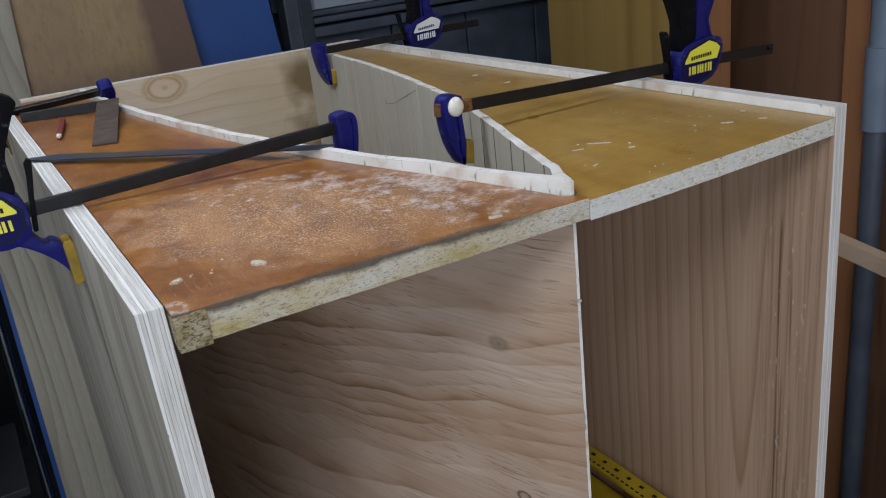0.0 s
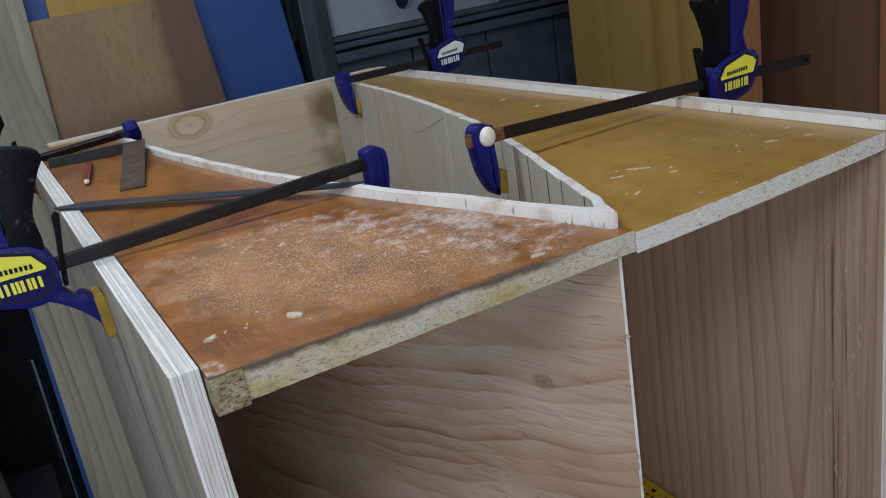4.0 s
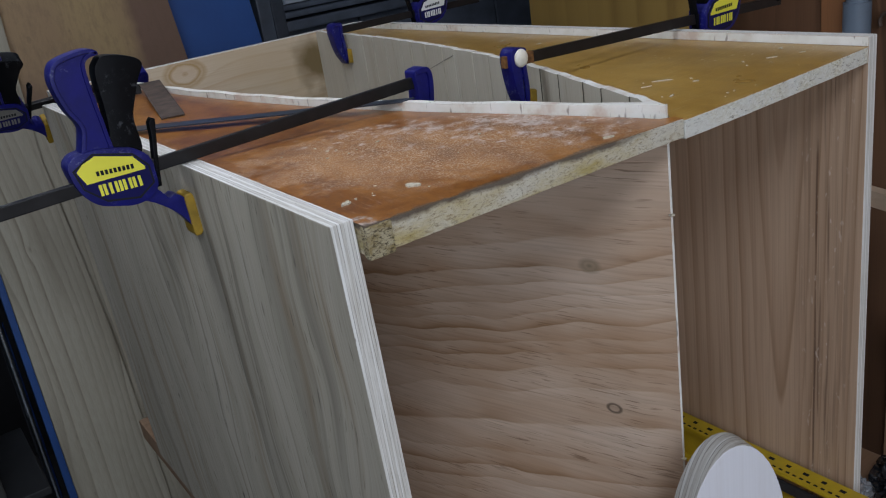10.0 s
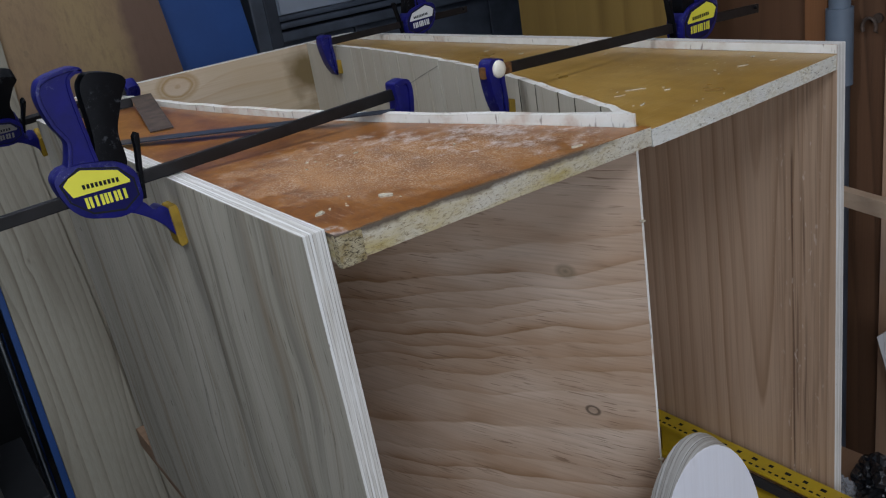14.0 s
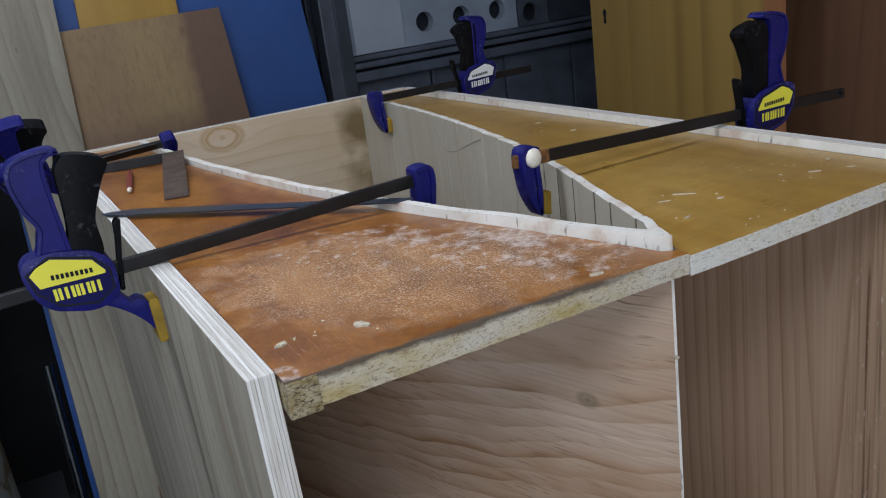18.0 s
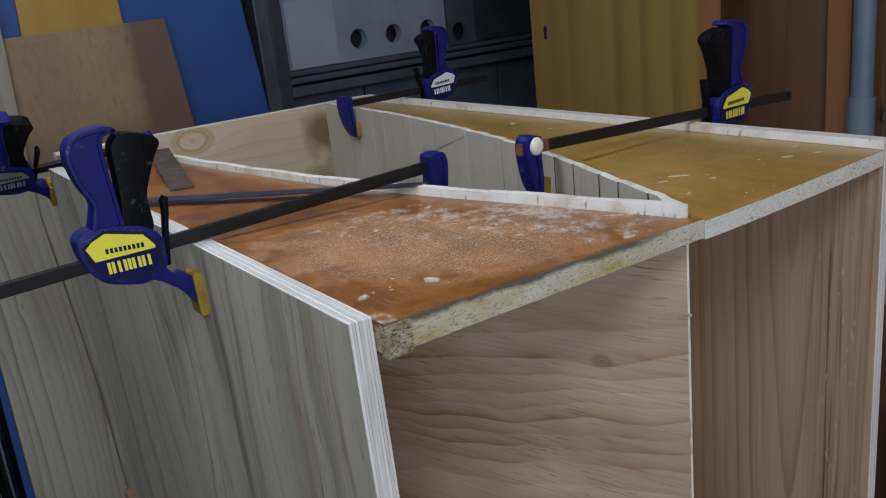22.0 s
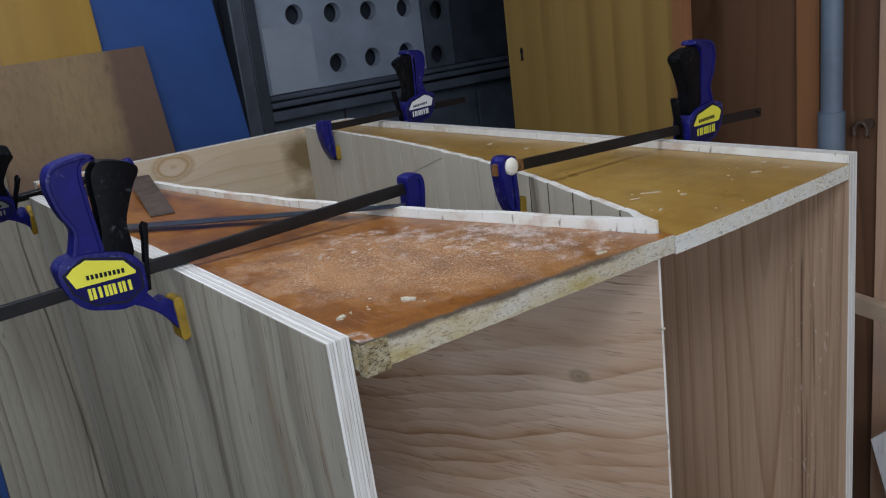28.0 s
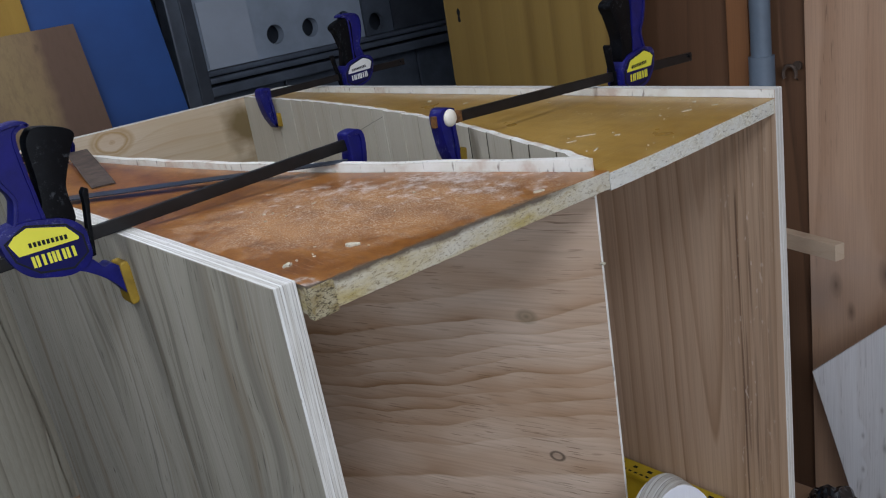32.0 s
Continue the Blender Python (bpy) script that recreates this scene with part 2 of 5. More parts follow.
def weathered(name, light, mid, dark, brown, knots):
    """Greyed pine veneer, grain upright: wandering growth lines in loose bundles, brown streaks, short pores, small knots."""
    m = Mat(name, 0.65)
    sep = m.t.nodes.new("ShaderNodeSeparateXYZ")
    m.link(m.co, sep.inputs[0])
    y, z = sep.outputs[1], sep.outputs[2]
    warp = m.math("MULTIPLY", m.math("SUBTRACT", m.noise(m.mapped((0.1, 4.5, 2.3)), 1.0, 2.0, 0.5), 0.5), 0.13)
    # the grain drifts a little towards the front as it runs down
    lean = m.math("ADD", m.math("ADD", y, warp), m.math("MULTIPLY", z, -0.03))
    for ky, kz, r in knots:
        dy, dz = m.math("SUBTRACT", y, ky), m.math("MULTIPLY", m.math("SUBTRACT", z, kz), 0.4)
        q = m.math("DIVIDE", m.math("POWER", m.math("ADD", m.math("MULTIPLY", dy, dy), m.math("MULTIPLY", dz, dz)), 0.5), r)
        lean = m.math("ADD", lean, m.math("DIVIDE", r * 0.9, m.math("ADD", 1.0, m.math("POWER", q, 2.2))))
    co = m.t.nodes.new("ShaderNodeCombineXYZ")
    m.link(lean, co.inputs[1])
    m.link(z, co.inputs[2])

    def along(sy, sz, off):
        n = m.t.nodes.new("ShaderNodeMapping")
        n.inputs["Scale"].default_value, n.inputs["Location"].default_value = (1.0, sy, sz), (off, off * 0.7, off * 0.3)
        m.link(co.outputs[0], n.inputs["Vector"])
        return n.outputs[0]

    tone = m.noise(along(12.0, 0.4, 2.0), 1.0, 4.0, 0.55)
    c = m.mix(m.ramp(tone, [(0.34, 0.0), (0.7, 0.6)]), light, mid)
    for sy, sz, off, cut, power in ((11.0, 0.35, 5.0, 0.05, 0.6), (24.0, 0.45, 9.0, 0.05, 0.5), (70.0, 0.8, 1.0, 0.06, 0.16)):
        n = m.noise(along(sy, sz, off), 1.0, 1.5, 0.5)
        side = m.math("SUBTRACT", n, 0.5)
        line = m.ramp(m.math("ADD", m.math("DIVIDE", side, cut), 0.5), [(0.0, 0.0), (0.5, 1.0), (0.62, 0.0)])
        m2 = m.ramp(m.noise(along(7.0, 1.1, off + 3.0), 1.0, 2.0, 0.5), [(0.38, 0.1), (0.58, 1.0)])
        c = m.mix(m.math("MULTIPLY", m.math("MULTIPLY", line, m2), power), c, dark)
    st = m.noise(along(26.0, 2.0, 12.0), 1.0, 3.0, 0.6)
    c = m.mix(m.ramp(st, [(0.54, 0.0), (0.7, 0.75)]), c, brown)
    fib = m.noise(along(420.0, 7.0, 3.0), 1.0, 2.0, 0.6)
    c = m.mix(m.math("MULTIPLY", m.ramp(fib, [(0.42, 0.0), (0.75, 1.0)]), 0.22), c, dark)
    por = m.noise(along(260.0, 30.0, 6.0), 1.0, 1.0)
    c = m.mix(m.ramp(por, [(0.66, 0.0), (0.73, 0.6)]), c, dark)
    for ky, kz, r in knots:
        dy, dz = m.math("SUBTRACT", y, ky), m.math("MULTIPLY", m.math("SUBTRACT", z, kz), 0.5)
        q = m.math("DIVIDE", m.math("POWER", m.math("ADD", m.math("MULTIPLY", dy, dy), m.math("MULTIPLY", dz, dz)), 0.5), r * 0.35)
        c = m.mix(m.ramp(q, [(0.5, 0.85), (1.0, 0.0)]), c, (0.04, 0.03, 0.022))
    m.color(c)
    m.bump(m.math("ADD", fib, por), 0.3, 0.0006)
    return m.m


M["ply_left"] = weathered("ply_left", (0.485, 0.445, 0.36), (0.28, 0.24, 0.175), (0.09, 0.072, 0.05), (0.27, 0.195, 0.115),
                          ((0.83, 1.235, 0.008), (0.42, 0.95, 0.011), (0.33, 0.9, 0.009), (0.60, 1.02, 0.008)))


def bent_veneer(name, light, mid, dark):
    """Level wavy growth lines that sink a little towards the deep end, crowded in two bands, with a soft knot and a small ringed one."""
    m = Mat(name, 0.5)
    sep = m.t.nodes.new("ShaderNodeSeparateXYZ")
    m.link(m.co, sep.inputs[0])
    y, z = sep.outputs[1], sep.outputs[2]
    s = m.math("ADD", z, m.math("MULTIPLY", y, 0.205))
    wave = m.math("SUBTRACT", m.noise(m.mapped((0.1, 7.0, 11.0), (2, 4, 1)), 1.0, 2.0, 0.45), 0.5)
    s = m.math("ADD", s, m.math("MULTIPLY", wave, 0.034))
    ripple = m.math("SUBTRACT", m.noise(m.mapped((0.1, 38.0, 60.0), (5, 1, 1)), 1.0, 2.0, 0.5), 0.5)
    s = m.math("ADD", s, m.math("MULTIPLY", ripple, 0.0025))
    far = []
    for ky, kz, r, push in ((0.083, 1.241, 0.016, 0.010), (0.069, 1.082, 0.009, 0.006)):
        dy, dz = m.math("MULTIPLY", m.math("SUBTRACT", y, ky), 0.7), m.math("SUBTRACT", z, kz)
        q = m.math("DIVIDE", m.math("POWER", m.math("ADD", m.math("MULTIPLY", dy, dy), m.math("MULTIPLY", dz, dz)), 0.5), r)
        far.append(q)
        s = m.math("ADD", s, m.math("DIVIDE", push, m.math("ADD", 1.0, m.math("MULTIPLY", q, q))))
    crowd = m.math("SINE", m.math("MULTIPLY", m.math("SUBTRACT", s, 1.2), 25.0))
    v = m.math("ADD", m.math("MULTIPLY", s, 42.0), m.math("MULTIPLY", crowd, 1.0))
    ring = m.math("FRACT", v)
    line = m.ramp(ring, [(0.0, 0.0), (0.05, 1.0), (0.3, 0.6), (0.7, 0.2), (1.0, 0.0)])
    wn = m.t.nodes.new("ShaderNodeTexWhiteNoise")
    wn.noise_dimensions = "1D"
    m.link(m.math("FLOOR", v), wn.inputs["W"])
    line = m.math("MULTIPLY", line, m.ramp(wn.outputs["Value"], [(0.0, 0.3), (0.7, 1.0)]))
    line = m.math("MULTIPLY", line, m.ramp(m.noise(m.mapped((0.1, 6.0, 9.0), (1, 2, 3)), 1.0, 2.0, 0.5), [(0.34, 0.3), (0.58, 1.0)]))
    tone = m.noise(m.mapped((0.1, 3.0, 10.0), (4, 0, 2)), 1.0, 4.0, 0.6)
    c = m.mix(m.ramp(tone, [(0.36, 0.0), (0.66, 0.7)]), light, mid)
    c = m.mix(m.math("MULTIPLY", line, 0.95), c, mid)
    c = m.mix(m.math("MULTIPLY", m.ramp(line, [(0.5, 0.0), (0.9, 1.0)]), 0.3), c, dark)
    fib = m.noise(m.mapped((1.0, 7.0, 420.0)), 1.0, 2.0, 0.6)
    c = m.mix(m.math("MULTIPLY", m.ramp(fib, [(0.42, 0.0), (0.75, 1.0)]), 0.2), c, dark)
    dash = m.noise(m.mapped((1.0, 30.0, 520.0), (2, 7, 1)), 1.0, 2.0, 0.5)
    zone = m.ramp(m.noise(m.mapped((0.1, 8.0, 14.0), (9, 3, 3)), 1.0, 2.0), [(0.42, 0.05), (0.62, 1.0)])
    c = m.mix(m.math("MULTIPLY", m.math("MULTIPLY", m.ramp(dash, [(0.6, 0.0), (0.68, 1.0)]), zone), 0.65), c, dark)
    c = m.mix(m.ramp(far[0], [(0.05, 0.7), (0.2, 0.35), (0.32, 0.55), (0.6, 0.0)]), c, (0.17, 0.14, 0.085))
    c = m.mix(m.ramp(far[1], [(0.35, 0.15), (0.5, 0.9), (0.62, 0.75), (0.75, 0.0)]), c, (0.09, 0.06, 0.04))
    m.color(c)
    m.bump(m.math("ADD", fib, m.math("MULTIPLY", line, 0.3)), 0.25, 0.0005)
    return m.m


M["ply_div"] = bent_veneer("ply_div", (0.69, 0.545, 0.425), (0.38, 0.21, 0.103), (0.14, 0.07, 0.032))


def arched(name, light, mid, dark):
    """Flat-sawn veneer: long arches that point down in the middle of the board, straight lines either side, closer towards the front."""
    m = Mat(name, 0.5)
    sep = m.t.nodes.new("ShaderNodeSeparateXYZ")
    m.link(m.co, sep.inputs[0])
    y, z = sep.outputs[1], sep.outputs[2]
    warp = m.math("MULTIPLY", m.math("SUBTRACT", m.noise(m.mapped((1, 9.0, 2.2), (3, 1, 0)), 1.0, 3.0, 0.5), 0.5), 0.016)
    dy = m.math("ADD", m.math("SUBTRACT", y, 0.105), warp)
    far = m.math("POWER", m.math("ADD", m.math("MULTIPLY", dy, dy), 0.00006), 0.5)
    v = m.math("MULTIPLY", far, 33.0)
    v = m.math("ADD", v, m.math("MULTIPLY", m.math("MAXIMUM", m.math("SUBTRACT", dy, 0.03), 0.0), 18.0))
    v = m.math("ADD", v, m.math("MULTIPLY", m.math("MAXIMUM", m.math("SUBTRACT", m.math("MULTIPLY", dy, -1.0), 0.03), 0.0), 48.0))
    q = m.math("DIVIDE", far, 0.05)
    bell = m.math("DIVIDE", 1.0, m.math("ADD", 1.0, m.math("MULTIPLY", q, q)))
    v = m.math("ADD", v, m.math("MULTIPLY", m.math("MULTIPLY", m.math("SUBTRACT", z, 0.945), -3.2), bell))
    v = m.math("ADD", v, 0.62)
    ring = m.math("FRACT", v)
    line = m.ramp(ring, [(0.0, 0.0), (0.4, 0.06), (0.75, 0.4), (0.93, 1.0), (1.0, 0.0)])
    wn = m.t.nodes.new("ShaderNodeTexWhiteNoise")
    wn.noise_dimensions = "1D"
    m.link(m.math("FLOOR", v), wn.inputs["W"])
    line = m.math("MULTIPLY", line, m.ramp(wn.outputs["Value"], [(0.0, 0.35), (0.8, 1.0)]))
    line = m.math("MULTIPLY", line, m.ramp(m.noise(m.mapped((1, 14.0, 1.6)), 1.0, 2.0, 0.5), [(0.3, 0.35), (0.6, 1.0)]))
    tone = m.noise(m.mapped((1, 16.0, 1.2), (7, 0, 1)), 1.0, 3.0, 0.6)
    c = m.mix(m.ramp(tone, [(0.35, 0.0), (0.7, 0.35)]), light, mid)
    c = m.mix(m.math("MULTIPLY", line, 0.85), c, mid)
    # rougher, darker lines near the front edge
    zone = m.ramp(m.math("ADD", m.math("MULTIPLY", m.math("ABSOLUTE", m.math("SUBTRACT", y, 0.045)), 14.0), m.math("MULTIPLY", tone, 0.5)), [(0.35, 1.0), (0.85, 0.0)])
    thin = m.noise(m.mapped((1, 210.0, 5.0), (2, 5, 0)), 1.0, 3.0, 0.6)
    c = m.mix(m.math("MULTIPLY", m.math("MULTIPLY", m.ramp(thin, [(0.52, 0.0), (0.64, 1.0)]), zone), 0.6), c, dark)
    crack = m.math("ABSOLUTE", m.math("SUBTRACT", m.math("ADD", y, m.math("MULTIPLY", warp, 0.5)), 0.056))
    c = m.mix(m.math("MULTIPLY", m.ramp(m.math("MULTIPLY", crack, 100.0), [(0.05, 0.8), (0.2, 0.0)]), m.ramp(m.noise(m.mapped((1, 1, 9)), 1.0, 2.0), [(0.4, 0.2), (0.55, 1.0)])), c, dark)
    fib = m.noise(m.mapped((1, 420.0, 6.0)), 1.0, 2.0, 0.6)
    c = m.mix(m.math("MULTIPLY", m.ramp(fib, [(0.42, 0.0), (0.75, 1.0)]), 0.22), c, dark)
    # torn grain shows as small pale flakes
    flake = m.math("MULTIPLY", m.ramp(m.noise(m.mapped((1, 170.0, 60.0), (4, 4, 4)), 1.0, 2.0, 0.6), [(0.66, 0.0), (0.72, 1.0)]), zone)
    c = m.mix(m.math("MULTIPLY", flake, 0.55), c, (0.74, 0.64, 0.54))
    m.color(c)
    m.bump(m.math("ADD", fib, m.math("MULTIPLY", m.math("MULTIPLY", thin, zone), 1.5)), 0.35, 0.0007)
    return m.m


M["ply_right"] = arched("ply_right", (0.56, 0.395, 0.27), (0.3, 0.17, 0.09), (0.11, 0.055, 0.03))
M["ply_in"] = wood("ply_in", (0.5, 0.46, 0.37), (0.42, 0.36, 0.27), (0.2, 0.16, 0.11), "z", 18, 3.0, 5.0, 0.8, 0.7, 2.2, 0.4, 0.7, (0.3, 0.25, 0.17), (), (0.4, 1, 1))
M["ply_back"] = wood("ply_back", (0.64, 0.54, 0.41), (0.43, 0.28, 0.15), (0.26, 0.15, 0.06), "x", 34, 3.0, 4.0, 1.8, 0.65, 5.0, 0.4, 1.2, (0.45, 0.33, 0.19),
                     ((0.265, 1.03, 1.378, 0.022, 1.3),), (1, 0.2, 1), True, ((0.52, 1.03, 1.345, 0.1, 0.95), (0.54, 1.03, 1.25, 0.12, 0.95)), ((0.265, 1.378, 0.029, 0.019),), 0.05)
M["edge_x"] = ply_edge("edge_x", "x", power=0.47, lean=0.021)
M["edge_right"] = ply_edge("edge_right", "x", 0.639, 0.0155, 5, 0.3)
M["edge_y"] = ply_edge("edge_y", "y", 1.03, 0.02)
M["edge_off"] = ply_edge("edge_off", "x", 1.29)


def chip_material():
    m = Mat("chip_edge", 0.85)
    v = m.voronoi(m.mapped((1, 1, 1.6)), 420.0, "F1", "Color")
    n = m.noise(m.mapped((0.45, 0.6, 1.7)), 330.0, 4.0, 0.7)
    b = m.noise(m.mapped((1, 1, 1)), 16.0, 3.0, 0.6)
    c = m.ramp(v, [(0.1, (0.46, 0.4, 0.27)), (0.35, (0.62, 0.57, 0.43)), (0.7, (0.72, 0.69, 0.58)), (1.0, (0.8, 0.78, 0.71))])
    c = m.mix(m.ramp(b, [(0.38, 0.0), (0.58, 0.75)]), c, (0.68, 0.67, 0.62))
    c = m.mix(m.ramp(n, [(0.58, 0.0), (0.66, 0.75)]), c, (0.1, 0.085, 0.06))
    m.color(c)
    m.bump(n, 0.8, 0.002)
    return m.m


def orange_material():
    m = Mat("orange_laminate", 0.4)
    co = m.mapped((1, 1, 1))
    base = m.ramp(m.noise(m.mapped((1.0, 0.7, 1.0)), 26.0, 7.0, 0.7, 0.3),
                  [(0.3, (0.11, 0.034, 0.008)), (0.45, (0.225, 0.08, 0.015)), (0.58, (0.31, 0.122, 0.025)), (0.72, (0.39, 0.168, 0.044))])
    sep = m.t.nodes.new("ShaderNodeSeparateXYZ")
    m.link(co, sep.inputs[0])
    x, y = sep.outputs[0], sep.outputs[1]
    # sanding dust lies over the middle of the board
    dx = m.math("MULTIPLY", m.math("SUBTRACT", x, 0.158), 6.0)
    dy = m.math("MULTIPLY", m.math("SUBTRACT", m.math("ADD", y, m.math("MULTIPLY", x, 0.45)), 0.192), 6.8)
    r = m.math("ADD", m.math("MULTIPLY", dx, dx), m.math("MULTIPLY", dy, dy))
    rag = m.noise(co, 30.0, 8.0, 0.72)
    mask = m.math("ADD", m.math("MULTIPLY", m.math("SUBTRACT", rag, 0.5), 2.6), m.math("SUBTRACT", 1.0, r))
    lay = m.ramp(mask, [(0.1, 0.0), (0.45, 0.45), (0.9, 0.8)])
    fine = m.noise(co, 680.0, 2.0, 0.5)
    mid = m.noise(co, 150.0, 4.0, 0.7)
    grain = m.math("MULTIPLY", m.ramp(fine, [(0.5, 0.0), (0.6, 1.0)]), m.ramp(mid, [(0.3, 0.35), (0.6, 1.0)]))
    base = m.mix(m.ramp(m.noise(co, 170.0, 5.0, 0.75), [(0.5, 0.0), (0.68, 0.5)]), base, (0.11, 0.032, 0.008))
    c = m.mix(m.math("MULTIPLY", lay, 0.2), base, (0.47, 0.28, 0.14))
    c = m.mix(m.math("MULTIPLY", m.math("MULTIPLY", lay, grain), 0.76), c, (0.66, 0.52, 0.38))
    # denser dust with ragged edges towards the point of the board
    heap = m.math("ADD", m.math("MULTIPLY", m.noise(co, 48.0, 9.0, 0.75), 1.0), m.math("MULTIPLY", m.math("SUBTRACT", dx, m.math("MULTIPLY", dy, -0.5)), 0.17))
    heap = m.math("MULTIPLY", m.ramp(heap, [(0.57, 0.0), (0.68, 1.0)]), m.ramp(mask, [(0.15, 0.0), (0.3, 1.0)]))
    c = m.mix(m.math("MULTIPLY", m.math("MULTIPLY", heap, m.ramp(mid, [(0.3, 0.25), (0.58, 1.0)])), 0.6), c, (0.7, 0.63, 0.58))
    # thin pale scratches beside the left side and grey rubbing towards the front corner
    scr = m.noise(m.mapped((300, 55, 6), rot=(0, 0, -0.35)), 1.0, 3.0, 0.6)
    zone = m.ramp(m.math("ADD", m.math("MULTIPLY", x, 5.0), m.math("MULTIPLY", m.noise(co, 20.0, 3.0), 0.6)), [(0.5, 1.0), (0.95, 0.0)])
    c = m.mix(m.math("MULTIPLY", m.math("MULTIPLY", m.ramp(scr, [(0.6, 0.0), (0.72, 1.0)]), zone), 0.3), c, (0.6, 0.42, 0.32))
    corner = m.math("ADD", m.math("MULTIPLY", m.math("ADD", x, y), 8.0), m.math("MULTIPLY", m.noise(co, 42.0, 7.0, 0.7), 1.6))
    c = m.mix(m.ramp(corner, [(0.9, 0.65), (1.3, 0.0)]), c, (0.56, 0.5, 0.47))
    # grime along the front arris
    front = m.math("SUBTRACT", m.noise(co, 60.0, 8.0, 0.78), m.math("MULTIPLY", m.math("ADD", y, 0.0135), 46.0))
    tip = m.ramp(m.math("ADD", x, m.math("MULTIPLY", m.math("SUBTRACT", rag, 0.5), 0.06)), [(0.24, 1.0), (0.285, 0.0)])
    c = m.mix(m.math("MULTIPLY", m.ramp(front, [(0.25, 0.0), (0.37, 0.85)]), tip), c, (0.11, 0.075, 0.05))
    m.color(c)
    m.rough(m.math("ADD", m.math("MULTIPLY", lay, 0.5), 0.3))
    m.bump(m.math("ADD", m.math("MULTIPLY", m.math("MULTIPLY", fine, lay), 1.5), m.math("MULTIPLY", mid, 0.4)), 0.3, 0.0008)
    return m.m


def tan_material():
    m = Mat("tan_laminate", 0.28)
    n = m.noise(m.mapped((10, 1.5, 4)), 2.0, 4.0, 0.6)
    b = m.noise(m.mapped((1, 1, 1)), 7.0, 4.0, 0.6)
    c = m.ramp(n, [(0.3, (0.3, 0.165, 0.032)), (0.55, (0.4, 0.23, 0.05)), (0.75, (0.45, 0.28, 0.08))])
    c = m.mix(m.ramp(b, [(0.5, 0.0), (0.75, 0.45)]), c, (0.42, 0.29, 0.12))
    sm = m.noise(m.mapped((1, 1, 1)), 30.0, 6.0, 0.7)
    c = m.mix(m.ramp(sm, [(0.35, 0.35), (0.55, 0.0)]), c, (0.2, 0.1, 0.02))
    f = m.noise(m.mapped((1, 1, 1)), 60.0, 3.0, 0.6)
    c = m.mix(m.ramp(f, [(0.72, 0.0), (0.78, 0.5)]), c, (0.6, 0.54, 0.42))
    scr = m.noise(m.mapped((22, 420, 4), rot=(0, 0, 0.35)), 1.0, 3.0, 0.65)
    c = m.mix(m.ramp(scr, [(0.56, 0.0), (0.74, 0.4)]), c, (0.52, 0.4, 0.2))
    grit = m.noise(m.mapped((1, 1, 1)), 240.0, 4.0, 0.75)
    c = m.mix(m.ramp(grit, [(0.54, 0.0), (0.7, 0.4)]), c, (0.17, 0.085, 0.02))
    c = m.mix(m.math("MULTIPLY", m.ramp(m.noise(m.mapped((1, 1, 1), (2, 2, 2)), 150.0, 3.0, 0.6), [(0.66, 0.0), (0.72, 0.7)]), m.ramp(b, [(0.45, 0.0), (0.62, 1.0)])), c, (0.66, 0.6, 0.48))
    m.color(c)
    m.rough(m.math("ADD", m.math("MULTIPLY", b, 0.35), 0.15))
    m.bump(grit, 0.12, 0.0005)
    return m.m


M["chip"] = chip_material()


def band_material():
    """Pale edge strip of the orange board, chipped down to yellow core and grimy along its upper arris."""
    m = Mat("chip_band", 0.8)
    n = m.noise(m.mapped((0.55, 1, 1.4)), 400.0, 6.0, 0.8, 0.3)
    b = m.noise(m.mapped((1, 1, 2.5)), 22.0, 4.0, 0.6)
    c = m.ramp(b, [(0.35, (0.62, 0.57, 0.46)), (0.52, (0.56, 0.48, 0.31)), (0.66, (0.46, 0.36, 0.14))])
    sep = m.t.nodes.new("ShaderNodeSeparateXYZ")
    m.link(m.co, sep.inputs[0])
    w = m.noise(m.mapped((1, 1, 1)), 35.0, 4.0, 0.6)
    up = m.math("ADD", m.math("MULTIPLY", m.math("SUBTRACT", m.math("ADD", sep.outputs[2], m.math("MULTIPLY", sep.outputs[0], 0.019)), 1.3912), 90.0), w)
    tip = m.ramp(m.math("ADD", sep.outputs[0], m.math("MULTIPLY", m.math("SUBTRACT", w, 0.5), 0.08)), [(0.25, 0.0), (0.3, 1.0)])
    c = m.mix(m.math("MULTIPLY", tip, 0.65), c, (0.68, 0.65, 0.58))
    c = m.mix(m.ramp(n, [(0.515, 0.0), (0.61, 0.7)]), c, (0.16, 0.105, 0.052))
    c = m.mix(m.ramp(m.noise(m.mapped((0.6, 1, 1.2), (3, 3, 3)), 90.0, 5.0, 0.75), [(0.55, 0.0), (0.66, 0.55)]), c, (0.3, 0.2, 0.08))
    c = m.mix(m.math("MULTIPLY", m.ramp(up, [(0.5, 0.0), (0.8, 0.92)]), m.math("SUBTRACT", 1.0, tip)), c, (0.1, 0.07, 0.05))
    m.color(c)
    m.bump(n, 0.8, 0.002)
    return m.m


M["chip_band"] = band_material()


def raw_material():
    m = Mat("chip_raw", 0.9)
    n = m.noise(m.mapped((0.7, 1, 1.6), rot=(0, 0.5, 0)), 430.0, 5.0, 0.75, 0.4)
    g = m.noise(m.mapped((1, 1, 1.4)), 120.0, 3.0, 0.6)
    c = m.ramp(g, [(0.35, (0.36, 0.27, 0.12)), (0.6, (0.55, 0.47, 0.3))])
    m.color(m.mix(m.ramp(n, [(0.5, 0.0), (0.58, 0.9)]), c, (0.08, 0.055, 0.025)))
    m.bump(n, 1.0, 0.003)
    return m.m


